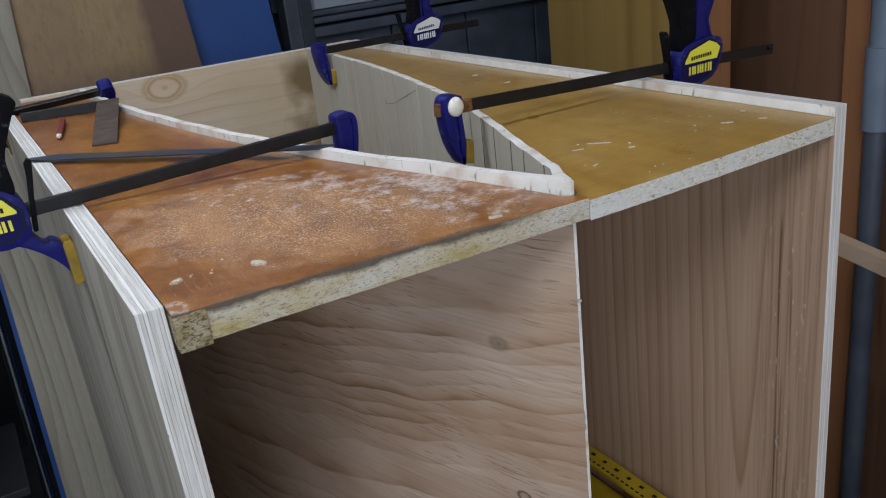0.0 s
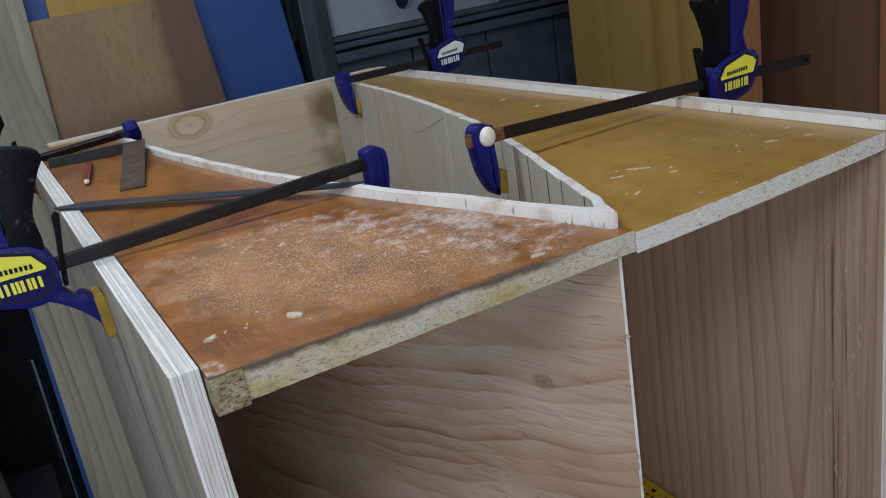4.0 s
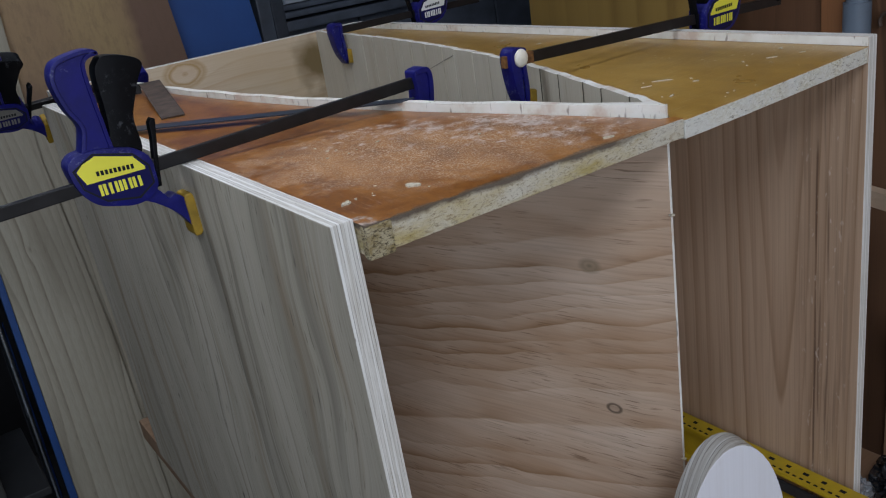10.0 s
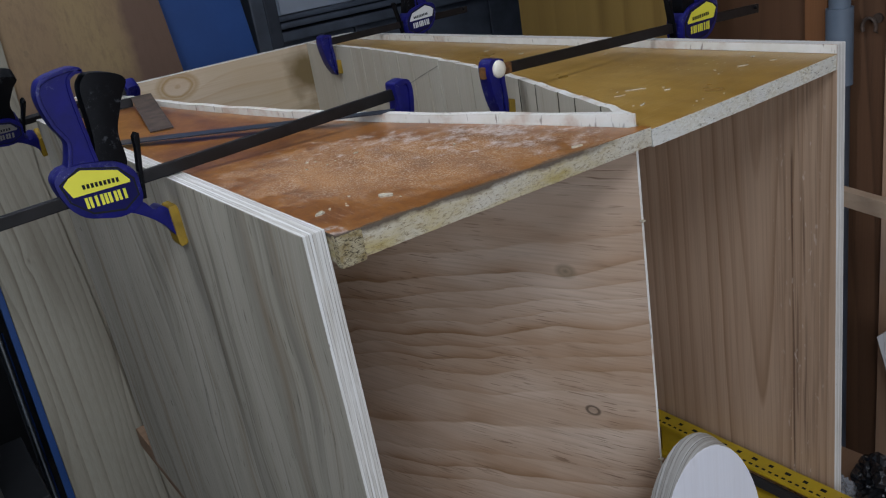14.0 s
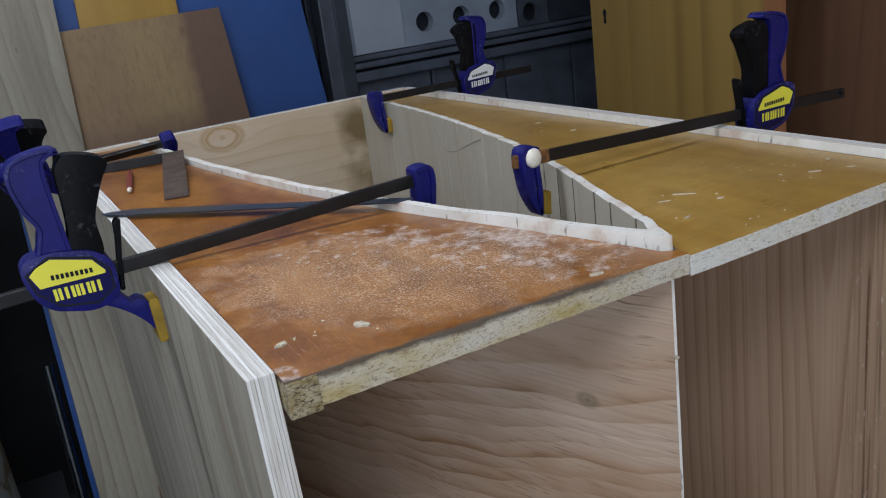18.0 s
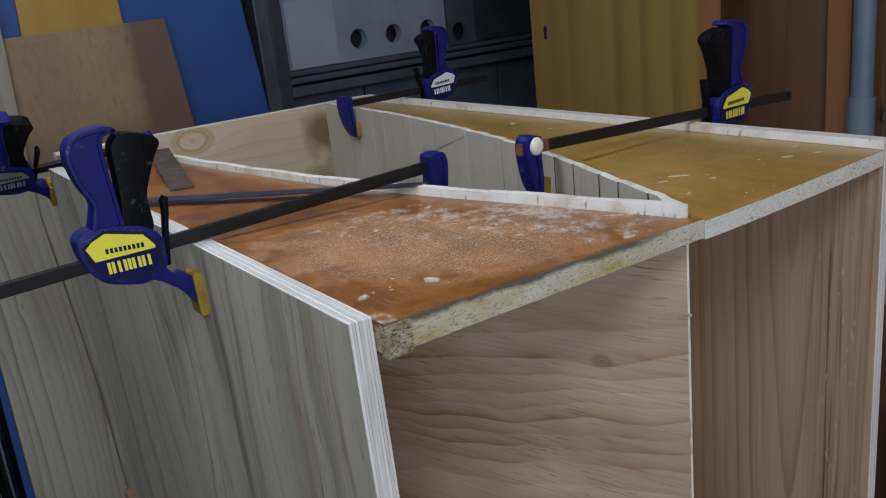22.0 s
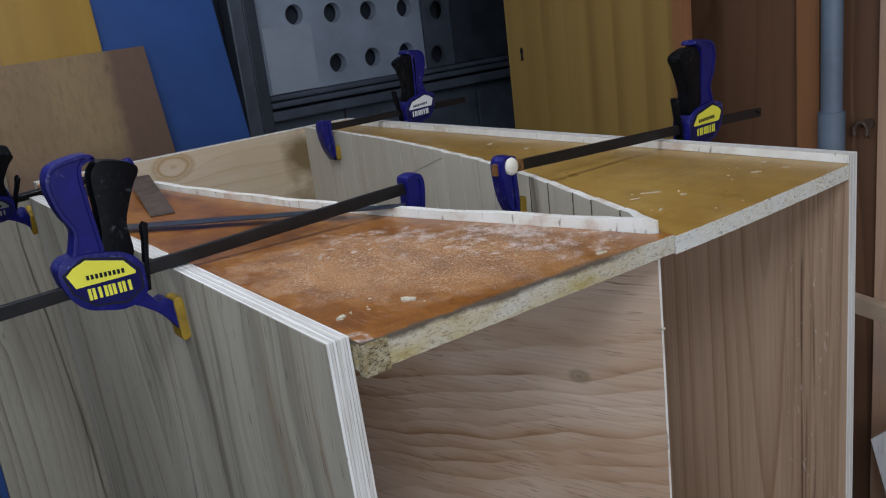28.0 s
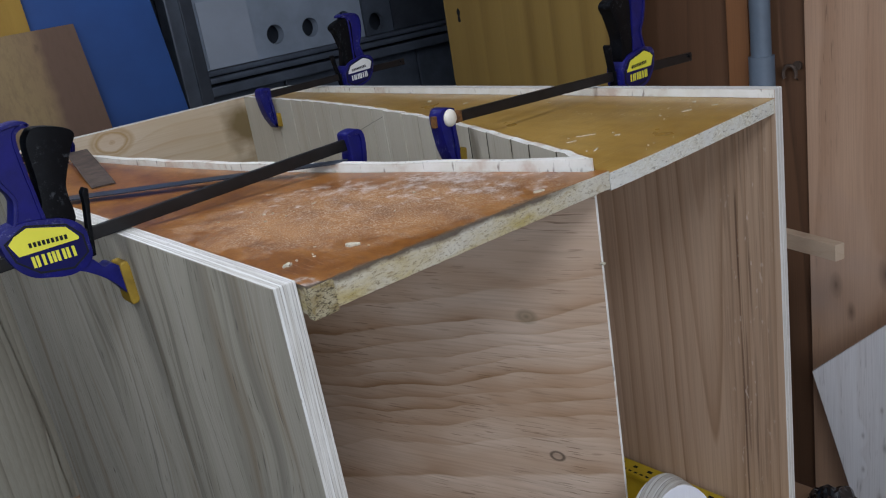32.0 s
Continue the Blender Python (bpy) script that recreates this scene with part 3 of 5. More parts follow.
M["chip_raw"] = raw_material()
M["orange"] = orange_material()
M["tan"] = tan_material()
def rim_material():
    m = Mat("rim_primer", 0.75)
    n = m.noise(m.mapped((1, 1, 1)), 26.0, 4.0, 0.6)
    c = m.ramp(n, [(0.35, (0.76, 0.74, 0.69)), (0.55, (0.68, 0.65, 0.58)), (0.7, (0.54, 0.43, 0.35))])
    f = m.noise(m.mapped((150, 150, 40)), 1.0, 2.0, 0.6)
    m.color(m.mix(m.ramp(f, [(0.64, 0.0), (0.72, 0.7)]), c, (0.16, 0.12, 0.09)))
    m.bump(n, 0.4, 0.001)
    return m.m


M["rim"] = rim_material()
def scuffed(name, c, rough, scuff, gloss):
    """Moulded plastic with rubbed, chalky scuffs."""
    m = Mat(name, rough)
    n = m.noise(m.mapped((1, 1, 1)), 55.0, 5.0, 0.7)
    s = m.noise(m.mapped((1, 1, 1)), 190.0, 4.0, 0.75)
    big = m.noise(m.mapped((1, 1, 1)), 24.0, 2.0, 0.5)
    m.b.inputs["Specular IOR Level"].default_value = gloss
    base = m.mix(m.ramp(n, [(0.3, 0.0), (0.7, 1.0)]), c, tuple(0.6 * v for v in c))
    hit = m.math("MULTIPLY", m.ramp(s, [(0.55, 0.0), (0.68, 1.0)]), m.ramp(big, [(0.48, 0.0), (0.62, 1.0)]))
    m.color(m.mix(m.math("MULTIPLY", hit, 0.55), base, scuff))
    m.rough(m.math("ADD", m.math("MULTIPLY", n, 0.3), rough - 0.1))
    m.bump(n, 0.15, 0.0006)
    return m.m


M["blue"] = scuffed("blue_plastic", (0.010, 0.0105, 0.14), 0.36, (0.3, 0.32, 0.42), 0.24)
M["black"] = scuffed("black_rubber", (0.0035, 0.004, 0.0055), 0.42, (0.09, 0.095, 0.105), 0.1)
M["plate_blue"] = plain("plate_blue", (0.01, 0.01, 0.075), 0.4, 0, 0.1, 30, 0.0)
M["bar"] = plain("dark_steel", (0.012, 0.011, 0.012), 0.4, 0.0, 0.3, 45, 0.3)
M["yellow_pad"] = plain("yellow_pad", (0.32, 0.195, 0.011), 0.6, 0, 0.2, 50)
M["yellow_label"] = plain("yellow_label", (0.8, 0.74, 0.06), 0.45, 0, 0.04, 30, 0.0)
M["white_label"] = plain("white_label", (0.75, 0.75, 0.72), 0.5, 0, 0.05, 30, 0.0)
M["ink"] = plain("ink", (0.015, 0.016, 0.02), 0.5, 0, 0.05, 30, 0.0)
for key in ("ink", "plate_blue"):
    M[key].node_tree.nodes["Principled BSDF"].inputs["Specular IOR Level"].default_value = 0.12
M["bar"].node_tree.nodes["Principled BSDF"].inputs["Specular IOR Level"].default_value = 0.32
M["fleck"] = plain("dried_filler", (0.6, 0.53, 0.4), 0.8, 0, 0.2, 300)
M["dull_label"] = plain("dull_grey_label", (0.2, 0.19, 0.17), 0.6, 0, 0.15, 90, 0.0)
M["cream"] = plain("cream_cap", (0.78, 0.72, 0.6), 0.5, 0, 0.1, 120)
M["steel"] = plain("blued_steel", (0.075, 0.088, 0.115), 0.35, 0.5, 0.2, 30)
M["rust"] = plain("rusty_blade", (0.13, 0.09, 0.068), 0.6, 0.4, 0.3, 60, 0.3)
M["pencil_grey"] = plain("pencil_grey", (0.27, 0.25, 0.215), 0.7, 0, 0.2, 200)
M["orange_rust"] = plain("orange_rust", (0.2, 0.085, 0.022), 0.8, 0.1, 0.35, 160, 0.4)
M["pencil"] = plain("red_paint", (0.24, 0.05, 0.03), 0.5)
M["level"] = plain("level_yellow", (0.58, 0.4, 0.02), 0.4, 0, 0.12, 25)
M["white_ply"] = wood("white_board", (0.74, 0.74, 0.78), (0.66, 0.64, 0.65), (0.45, 0.42, 0.41), "z", 40, 3, 6, 0.6, 0.6, 3.3, 0.25, 0.7, None, ((0.408, -0.01, 0.965, 0.005, 0.6),), (1, 0.1, 1), True)
M["grey_paint"] = plain("grey_metal_paint", (0.17, 0.2, 0.255), 0.45, 0.2, 0.18, 9)
M["grey_dark"] = plain("dark_grey_metal", (0.055, 0.06, 0.07), 0.5, 0.3, 0.2, 9)
M["grey_light"] = plain("pale_grey_sheet", (0.48, 0.55, 0.66), 0.5, 0.1, 0.12, 7)
M["paper"] = plain("pale_blue_sheet", (0.5, 0.55, 0.64), 0.7, 0, 0.05, 9)
M["blue_board"] = plain("blue_painted_board", (0.022, 0.085, 0.3), 0.5, 0, 0.12, 5)
M["concrete"] = plain("concrete", (0.1, 0.097, 0.094), 0.9, 0, 0.2, 6, 0.4)
M["dark_wall"] = plain("dark_wall", (0.03, 0.031, 0.034), 0.9, 0, 0.2, 4)
M["ceiling"] = plain("ceiling_board", (0.3, 0.3, 0.29), 0.9, 0, 0.1, 3)
M["grey_mid"] = plain("mid_grey_metal", (0.1, 0.115, 0.145), 0.45, 0.3, 0.2, 9)
M["rack_steel"] = plain("black_rack_steel", (0.016, 0.017, 0.019), 0.6, 0.1, 0.2, 9)
M["dull_wood"] = plain("dusty_grey_wood", (0.095, 0.085, 0.07), 0.8, 0, 0.2, 30)
# glue-stained kerfs, with the shade inside the cuts put into the colour
M["kerf"] = plain("shaded_glue_kerf", (0.2, 0.175, 0.13), 0.8, 0, 0.35, 60)
M["oval_edge"] = ply_edge("oval_edge", "y", -0.06, 0.027, 7)
M["chrome"] = plain("bluish_steel", (0.62, 0.7, 0.8), 0.22, 1.0, 0.1, 9, 0.02)
M["dark_blue"] = plain("dark_blue_plastic", (0.012, 0.03, 0.07), 0.5)
M["pale_blue"] = plain("dull_blue_plastic", (0.03, 0.085, 0.135), 0.4)
film_m = Mat("clear_film", 0.25)
film_m.b.inputs["Transmission Weight"].default_value = 0.7
film_m.b.inputs["Base Color"].default_value = (0.7, 0.72, 0.75, 1)
M["film"] = film_m.m
sp = Mat("spattered_cloth", 0.8)
sp_n = sp.noise(sp.mapped((1, 1, 1)), 7.0, 4.0, 0.6, 0.5)
sp.color(sp.mix(sp.ramp(sp_n, [(0.54, 0.0), (0.58, 1.0)]), (0.135, 0.15, 0.155), (0.062, 0.048, 0.02)))
M["spatter"] = sp.m
hb_m = Mat("hardboard", 0.7)
hb_sep = hb_m.t.nodes.new("ShaderNodeSeparateXYZ")
hb_m.link(hb_m.co, hb_sep.inputs[0])
hb_n = hb_m.noise(hb_m.mapped((1, 1, 1)), 14.0, 3.0, 0.5)
hb_w = hb_m.math("MULTIPLY", hb_m.math("SUBTRACT", hb_n, 0.5), 0.05)
# unstained field between the stained right side and foot
hb_r = hb_m.ramp(hb_m.math("ADD", hb_m.math("MULTIPLY", hb_m.math("SUBTRACT", hb_m.math("ADD", hb_sep.outputs[0], hb_w), 0.415), 22.0), 0.5), [(0.2, 1.0), (0.8, 0.0)])
hb_f = hb_m.ramp(hb_m.math("ADD", hb_m.math("MULTIPLY", hb_m.math("SUBTRACT", hb_m.math("ADD", hb_sep.outputs[2], hb_w), 1.31), 8.0), 0.5), [(0.1, 0.0), (0.9, 1.0)])
hb_big = hb_m.noise(hb_m.mapped((5, 5, 2)), 1.0, 3.0)
hb_c = hb_m.mix(hb_m.ramp(hb_big, [(0.35, 0.0), (0.7, 1.0)]), (0.27, 0.175, 0.095), (0.325, 0.225, 0.107))
hb_c = hb_m.mix(hb_m.math("MULTIPLY", hb_r, hb_f), (0.16, 0.094, 0.063), hb_c)
hb_s = hb_m.noise(hb_m.mapped((1, 1, 0.35)), 75.0, 5.0, 0.7)
hb_c = hb_m.mix(hb_m.ramp(hb_s, [(0.45, 0.0), (0.72, 0.4)]), hb_c, (0.12, 0.075, 0.045))
hb_d = hb_m.noise(hb_m.mapped((1, 1, 1), (3, 1, 2)), 38.0, 2.0, 0.5)
hb_m.color(hb_m.mix(hb_m.ramp(hb_d, [(0.7, 0.0), (0.76, 0.22)]), hb_c, (0.06, 0.04, 0.028)))
hb_m.bump(hb_s, 0.15, 0.0008)
M["hard"] = hb_m.m
M["yellow_ply"] = wood("varnished_pine", (0.42, 0.25, 0.04), (0.33, 0.18, 0.025), (0.24, 0.13, 0.016), "z", 16, 2, 7, 0.25, 0.4, 6.0, 0.3, 0.8, None, (), (1, 0.2, 1))
M["tan_door"] = wood("tan_veneer", (0.365, 0.233, 0.063), (0.23, 0.138, 0.035), (0.17, 0.1, 0.03), "z", 12, 3, 5, 0.1, 0.45, 8.0, 0.25, 1.1, None, (), (0.4, 1, 1))
M["brown_ply"] = wood("brown_ply", (0.15, 0.074, 0.038), (0.09, 0.043, 0.022), (0.05, 0.025, 0.014), "z", 15, 7, 4, 0.8, 0.5, 2.8, 0.4, 1.1, None, (), (0.3, 1, 1), True)
M["stud"] = wood("orange_stud", (0.3, 0.13, 0.05), (0.22, 0.09, 0.034), (0.1, 0.04, 0.02), "z", 60, 2, 9, 0.5, 0.6, 5.2, 0.5, 0.8, None, (), (1, 1, 1))
M["wall_ply"] = wood("wall_ply", (0.57, 0.365, 0.24), (0.38, 0.215, 0.125), (0.05, 0.026, 0.018), "z", 16, 8, 3, 0.9, 0.6, 9.1, 0.4, 1.1, (0.42, 0.31, 0.25),
                     ((1.345, 0.286, 0.85, 0.016, 0.8), (1.345, 0.256, 0.797, 0.012, 0.6), (1.345, 0.188, 0.89, 0.02, 0.8)), (0.3, 1, 1), core_part=0.9)
M["pine"] = wood("grey_pine", (0.37, 0.34, 0.265), (0.2, 0.172, 0.125), (0.14, 0.11, 0.075), "z", 48, 3, 6, 0.8, 0.7, 1.9, 0.5, 1.2, None, ((0.027, 1.8, 1.549, 0.009, 0.8), (0.002, 1.8, 1.646, 0.006, 0.4), (0.018, 1.75, 0.957, 0.009, 0.8)), (1, 0.2, 1))
M["bench"] = wood("bench_top", (0.3, 0.19, 0.115), (0.22, 0.13, 0.075), (0.1, 0.06, 0.035), "x", 30, 3, 6, 0.7, 0.6, 6.6, 0.5, 0.8)
M["batten"] = wood("pale_batten", (0.55, 0.42, 0.3), (0.46, 0.33, 0.22), (0.3, 0.2, 0.12), "y", 60, 2, 9, 0.8, 0.6, 2.6, 0.3, 0.7)
M["white_wash"] = wood("whitewashed_ply", (0.84, 0.81, 0.8), (0.72, 0.67, 0.64), (0.22, 0.17, 0.14), "z", 20, 4, 4, 0.6, 0.7, 6.2, 0.4, 0.9, None, ((1.29, 0.208, 0.556, 0.008, 0.8), (1.29, 0.165, 0.542, 0.012, 0.8), (1.29, 0.208, 0.477, 0.008, 0.8), (1.29, 0.171, 0.625, 0.008, 0.6), (1.29, 0.175, 0.421, 0.012, 0.8)), (0.3, 1, 1))


# building helpers
def mesh_of(name, bm, mat, smooth=False):
    bmesh.ops.recalc_face_normals(bm, faces=bm.faces)
    me = bpy.data.meshes.new(name)
    bm.to_mesh(me)
    bm.free()
    for m in mat if isinstance(mat, (list, tuple)) else [mat]:
        me.materials.append(m)
    if smooth:
        me.polygons.foreach_set("use_smooth", [True] * len(me.polygons))
        me.set_sharp_from_angle(angle=radians(40))
    return me


def part(name, bm, mat, parent=None, label="", smooth=False):
    ob = new(name, mesh_of(name, bm, mat, smooth))
    ob.parent = parent
    if label:
        ob["label"] = label
    return ob


def thing(name, place, label, category, group="", kind=""):
    ob = new(name)
    ob.empty_display_size = 0.05
    ob.location = place
    return tagged(ob, label, category, group, kind)


def bevel(bm, w, seg=2):
    if w:
        bmesh.ops.bevel(bm, geom=bm.edges[:], offset=w, segments=seg, profile=0.6, affect="EDGES", clamp_overlap=True)
    return bm


def block(x0, x1, y0, y1, z0, z1, w=0.0015, seg=2):
    bm = bmesh.new()
    bmesh.ops.create_cube(bm, size=1.0, matrix=Matrix.Translation(((x0 + x1) / 2, (y0 + y1) / 2, (z0 + z1) / 2)) @ Matrix.Diagonal((x1 - x0, y1 - y0, z1 - z0, 1)))
    return bevel(bm, w, seg)


def slab(pts, depth, plane="xy", at=0.0, w=0.0, seg=2):
    """An outline in a plane, given depth along the plane's normal from at."""
    bm = bmesh.new()
    put = {"xy": lambda a, b, c: (a, b, c), "xz": lambda a, b, c: (a, c, b), "yz": lambda a, b, c: (c, a, b)}[plane]
    low = [bm.verts.new(put(a, b, at)) for a, b in pts]
    high = [bm.verts.new(put(a, b, at + depth)) for a, b in pts]
    bm.faces.new(low)
    bm.faces.new(high[::-1])
    n = len(pts)
    for i in range(n):
        bm.faces.new((low[i], low[(i + 1) % n], high[(i + 1) % n], high[i]))
    bmesh.ops.recalc_face_normals(bm, faces=bm.faces)
    return bevel(bm, w, seg)


def rod(a, b, r, n=16, r2=None, w=0.0):
    bm = bmesh.new()
    a, b = Vector(a), Vector(b)
    m = Matrix.Translation((a + b) / 2) @ (b - a).to_track_quat("Z", "Y").to_matrix().to_4x4()
    bmesh.ops.create_cone(bm, cap_ends=True, segments=n, radius1=r, radius2=r if r2 is None else r2, depth=(b - a).length, matrix=m)
    return bm


def smooth_line(pts, steps=8):
    """A rounded outline through the points (closed Catmull-Rom)."""
    out, n = [], len(pts)
    for i in range(n):
        p0, p1, p2, p3 = (np.array(pts[(i + k) % n], float) for k in (-1, 0, 1, 2))
        for s in range(steps):
            t = s / steps
            out.append(tuple(0.5 * (2 * p1 + (p2 - p0) * t + (2 * p0 - 5 * p1 + 4 * p2 - p3) * t * t + (3 * p1 - p0 - 3 * p2 + p3) * t ** 3)))
    return out


def by_normal(ob, rule, rim=None):
    """Gives faces their material slot by where they face; those wholly above rim get slot 1."""
    for p in ob.data.polygons:
        p.material_index = rule(p.normal)
        if rim is not None and p.center.z > rim:
            p.material_index = 1


# the room
BENCH, TOP = 0.78, 1.40
part("floor", block(-2.6, 2.8, -2.45, 2.6, -0.1, 0.0, 0), M["concrete"])
part("ceiling", block(-2.6, 2.8, -2.45, 2.6, 2.45, 2.55, 0), M["ceiling"])
part("wall_north", block(-2.6, 2.8, 2.6, 2.72, 0, 2.45, 0), M["dark_wall"])
part("wall_west", block(-2.72, -2.6, -2.45, 2.6, 0, 2.45, 0), M["dark_wall"])
part("wall_east", block(1.5, 1.62, -2.45, 1.3, 0, 2.45, 0), M["dark_wall"])
part("wall_return", block(1.62, 2.8, 1.18, 1.3, 0, 2.45, 0), M["dark_wall"])
part("wall_far_east", block(2.8, 2.92, 1.18, 2.6, 0, 2.45, 0), M["dark_wall"])
wall = part("wall_south", block(-2.6, -2.1, -2.57, -2.45, 0, 2.45, 0), M["dark_wall"])
part("lintel", block(-2.1, 1.5, -2.57, -2.45, 2.4, 2.45, 0), M["dark_wall"])
for name, lab in (("floor", "grey concrete workshop floor"), ("ceiling", "plain board workshop ceiling"), ("wall_north", "dark back wall of the workshop"),
                  ("wall_west", "dark side wall of the workshop"), ("wall_east", "dark wall behind the plywood lining"),
                  ("wall_return", "dark wall of the recess"), ("wall_far_east", "dark end wall of the recess"), ("wall_south", "dark wall beside the open door"), ("lintel", "dark wall over the open door")):
    tagged(bpy.data.objects[name], lab, "floor" if name == "floor" else "ceiling" if name == "ceiling" else "wall", kind="structure")
def local(bm, ob):
    bmesh.ops.translate(bm, verts=bm.verts, vec=-ob.location)
    return bm


glow = Mat("tube_glow", 0.4)
glow.b.inputs["Emission Color"].default_value = (0.8, 0.88, 1.0, 1)
glow.b.inputs["Emission Strength"].default_value = 3.0
tube = thing("ceiling_light", (0, 0, 0), "white ceiling batten with a fluorescent tube", "lamp", "ceiling lights")
part("housing", block(-0.65, 0.65, -0.04, 0.04, -0.045, 0.0, 0.004), M["white_label"], tube)
part("tube", rod((-0.6, 0, -0.062), (0.6, 0, -0.062), 0.013), glow.m, tube)
tube.matrix_world = pose(-0.32, 0.38, 2.45)
copy_thing(tube, pose(-0.48, -0.85, 2.45))
# unseen third batten, added to go with the rear fill
copy_thing(tube, pose(0.1, 1.45, 2.45))

# the work bench
bench = thing("work_bench", (0.3, 0.5, 0.0), "brown wooden work bench under the horn box", "bench")
part("bench_top", local(block(0.02, 0.79, -0.34, 1.04, BENCH - 0.04, BENCH, 0.003), bench), M["bench"], bench)
for x in (0.12, 0.72):
    for y in (-0.25, 0.95):
        part("leg", local(block(x - 0.035, x + 0.035, y - 0.035, y + 0.035, 0, BENCH - 0.04, 0.003), bench), M["bench"], bench)

# the horn box: two sides, a back, two bent dividers that meet in front, chipboard tops
box = thing("horn_cabinet", (0.32, 0.5, BENCH), "unfinished plywood horn cabinet clamped while the glue dries", "cabinet")


def panel(name, bm, face, edge_slot, label):
    ob = part(name, local(bm, box), [M[face], M["edge_right" if name == "right_side" else "edge_x"], M["edge_y"]], box, label)
    by_normal(ob, edge_slot)
    return ob


def inner(y):
    """Inner face of the right side at depth y."""
    return 0.639 - 0.0105 * y


side_rule = lambda n: 0 if abs(n.x) > 0.8 else 1
panel("left_side", slab([(0.0, TOP), (0.018, TOP), (0.031, BENCH), (0.013, BENCH)], 0.89, "xz", 0.0, 0.0012), "ply_left", side_rule, "grey-brown plywood side with a pale sawn edge")
panel("right_side", slab([(inner(0), 0), (inner(0) + 0.0155, 0), (inner(1.05) + 0.0155, 1.05), (inner(1.05), 1.05)], TOP - 0.001 - BENCH, "xy", BENCH, 0.0012), "ply_right", side_rule, "reddish plywood side with a pale sawn edge")
panel("back_panel", slab([(0.058, BENCH), (0.6275, BENCH), (0.6275, TOP), (0.04, TOP)], 0.02, "xz", 1.03, 0.0012), "ply_back", lambda n: 0 if abs(n.y) > 0.8 else 2, "pale plywood back with a large knot")


part("rim_strip", local(slab([(inner(0) - 0.0012, 0.0005), (inner(0) - 0.0002, 0.0005), (inner(1.03) - 0.0002, 1.0295), (inner(1.03) - 0.0012, 1.0295)], 0.0092, "xy", 1.3893), box), M["rim"], box, "pale strip of the right side above the tan board")


def spread(y):
    """Half the gap between the two bent dividers at depth y."""
    return float(np.interp(y, (0, 0.1, 0.2, 0.3, 0.4, 0.5, 0.6, 0.7, 0.8, 0.9, 1.03), (0.002, 0.031, 0.066, 0.099, 0.124, 0.144, 0.161, 0.176, 0.188, 0.196, 0.203)))


def soft_spread(y):
    return sum(spread(min(1.03, abs(y + d))) for d in (-0.06, -0.03, 0.0, 0.03, 0.06)) / 5 if y > 0.07 else spread(y)


def divider(sign):
    """One kerf-bent sheet from the front point to the back panel; saw kerfs on the hollow face."""
    bm = bmesh.new()
    th, cx = 0.0095, 0.334
    kerfs = [0.06 + 0.049 * i + 0.006 * math.sin(i * 2.3) for i in range(19)] if sign > 0 else []
    ys = [(0.003 if sign < 0 else 0.012) + 1.02 * i / 60 for i in range(61)]
    ys = [y for y in ys if all(abs(y - k) > 0.0035 for k in kerfs)]
    ys = sorted([(y, 0.0) for y in ys] + [(k + d, dep) for k in kerfs for d, dep in ((-0.0012, 0), (-0.0010, 0.004 if k < 0.3 else 0.0012), (0.0010, 0.004 if k < 0.3 else 0.0012), (0.0012, 0))])
    cols = []
    for i, (y, dep) in enumerate(ys):
        s = soft_spread(y)
        inner, outer = s - th * 0.5 + dep, s + th * 0.5
        if y < 0.03:
            inner, outer = (-0.0006, 0.0012 + y * 0.36) if sign < 0 else (0.0, 0.002 + y * 0.3)
        a, b = cx + sign * inner, cx + sign * outer
        z1 = TOP + 0.0006 * math.sin(i * 0.9) + (0.0015 if sign < 0 else 0.0)
        cols.append([bm.verts.new(v) for v in ((a, y, BENCH), (b, y, BENCH), (b, y, 1.3885), (b, y, z1), (a, y, z1))])
    for c, d in zip(cols, cols[1:]):
        for k in range(5):
            bm.faces.new((c[k], c[(k + 1) % 5], d[(k + 1) % 5], d[k]))
    bm.faces.new(cols[0])
    bm.faces.new(cols[-1][::-1])
    return bm


left_div = part("left_divider", local(divider(-1), box), [M["ply_div"], M["rim"], M["ply_in"]], box, "bent plywood divider with wavy reddish grain", True)
by_normal(left_div, lambda n: 1 if abs(n.z) > 0.6 or n.y < -0.9 else (0 if n.x < 0 else 2), 1.39 - BENCH)
right_div = part("right_divider", local(divider(1), box), [M["ply_right"], M["rim"], M["ply_in"], M["kerf"]], box, "bent grey plywood divider with saw kerfs", True)
by_normal(right_div, lambda n: 1 if abs(n.z) > 0.6 or n.y < -0.9 else (0 if n.x > 0 else 2))
for p in right_div.data.polygons:
    if (p.material_index == 2 and p.area < 0.0016) or (abs(p.normal.y) > 0.9 and -0.45 < p.center.y < 0.5):
        if p.center.y > -0.2:
            p.material_index = 2
            continue
        p.material_index = 3


def top_outline(sign):
    jag = random.Random(4 + sign)
    edge = [(0.334 + sign * (soft_spread(y) + 0.0055), y) for y in np.linspace(0.03, 1.026, 24)]
    if sign < 0:
        front = [(x, -0.0115 - 0.006 * (x - 0.02) + jag.uniform(-0.0005, 0.0005)) for x in np.linspace(0.0195, 0.3355, 60)]
        return front + [(0.3355, -0.003), (0.3245, 0.004)] + edge + [(0.04, 1.026), (0.0195, 0.9)]
    front = [(x, -0.0135 + 0.0135 * ((x - 0.3255) / 0.312) ** 1.6 + jag.uniform(-0.00025, 0.00025)) for x in np.linspace(0.3365, inner(0) - 0.0015, 60)]
    return front + [(inner(1.026) - 0.0015, 1.026)] + edge[::-1] + [(0.341, 0.008), (0.3368, -0.0025)]


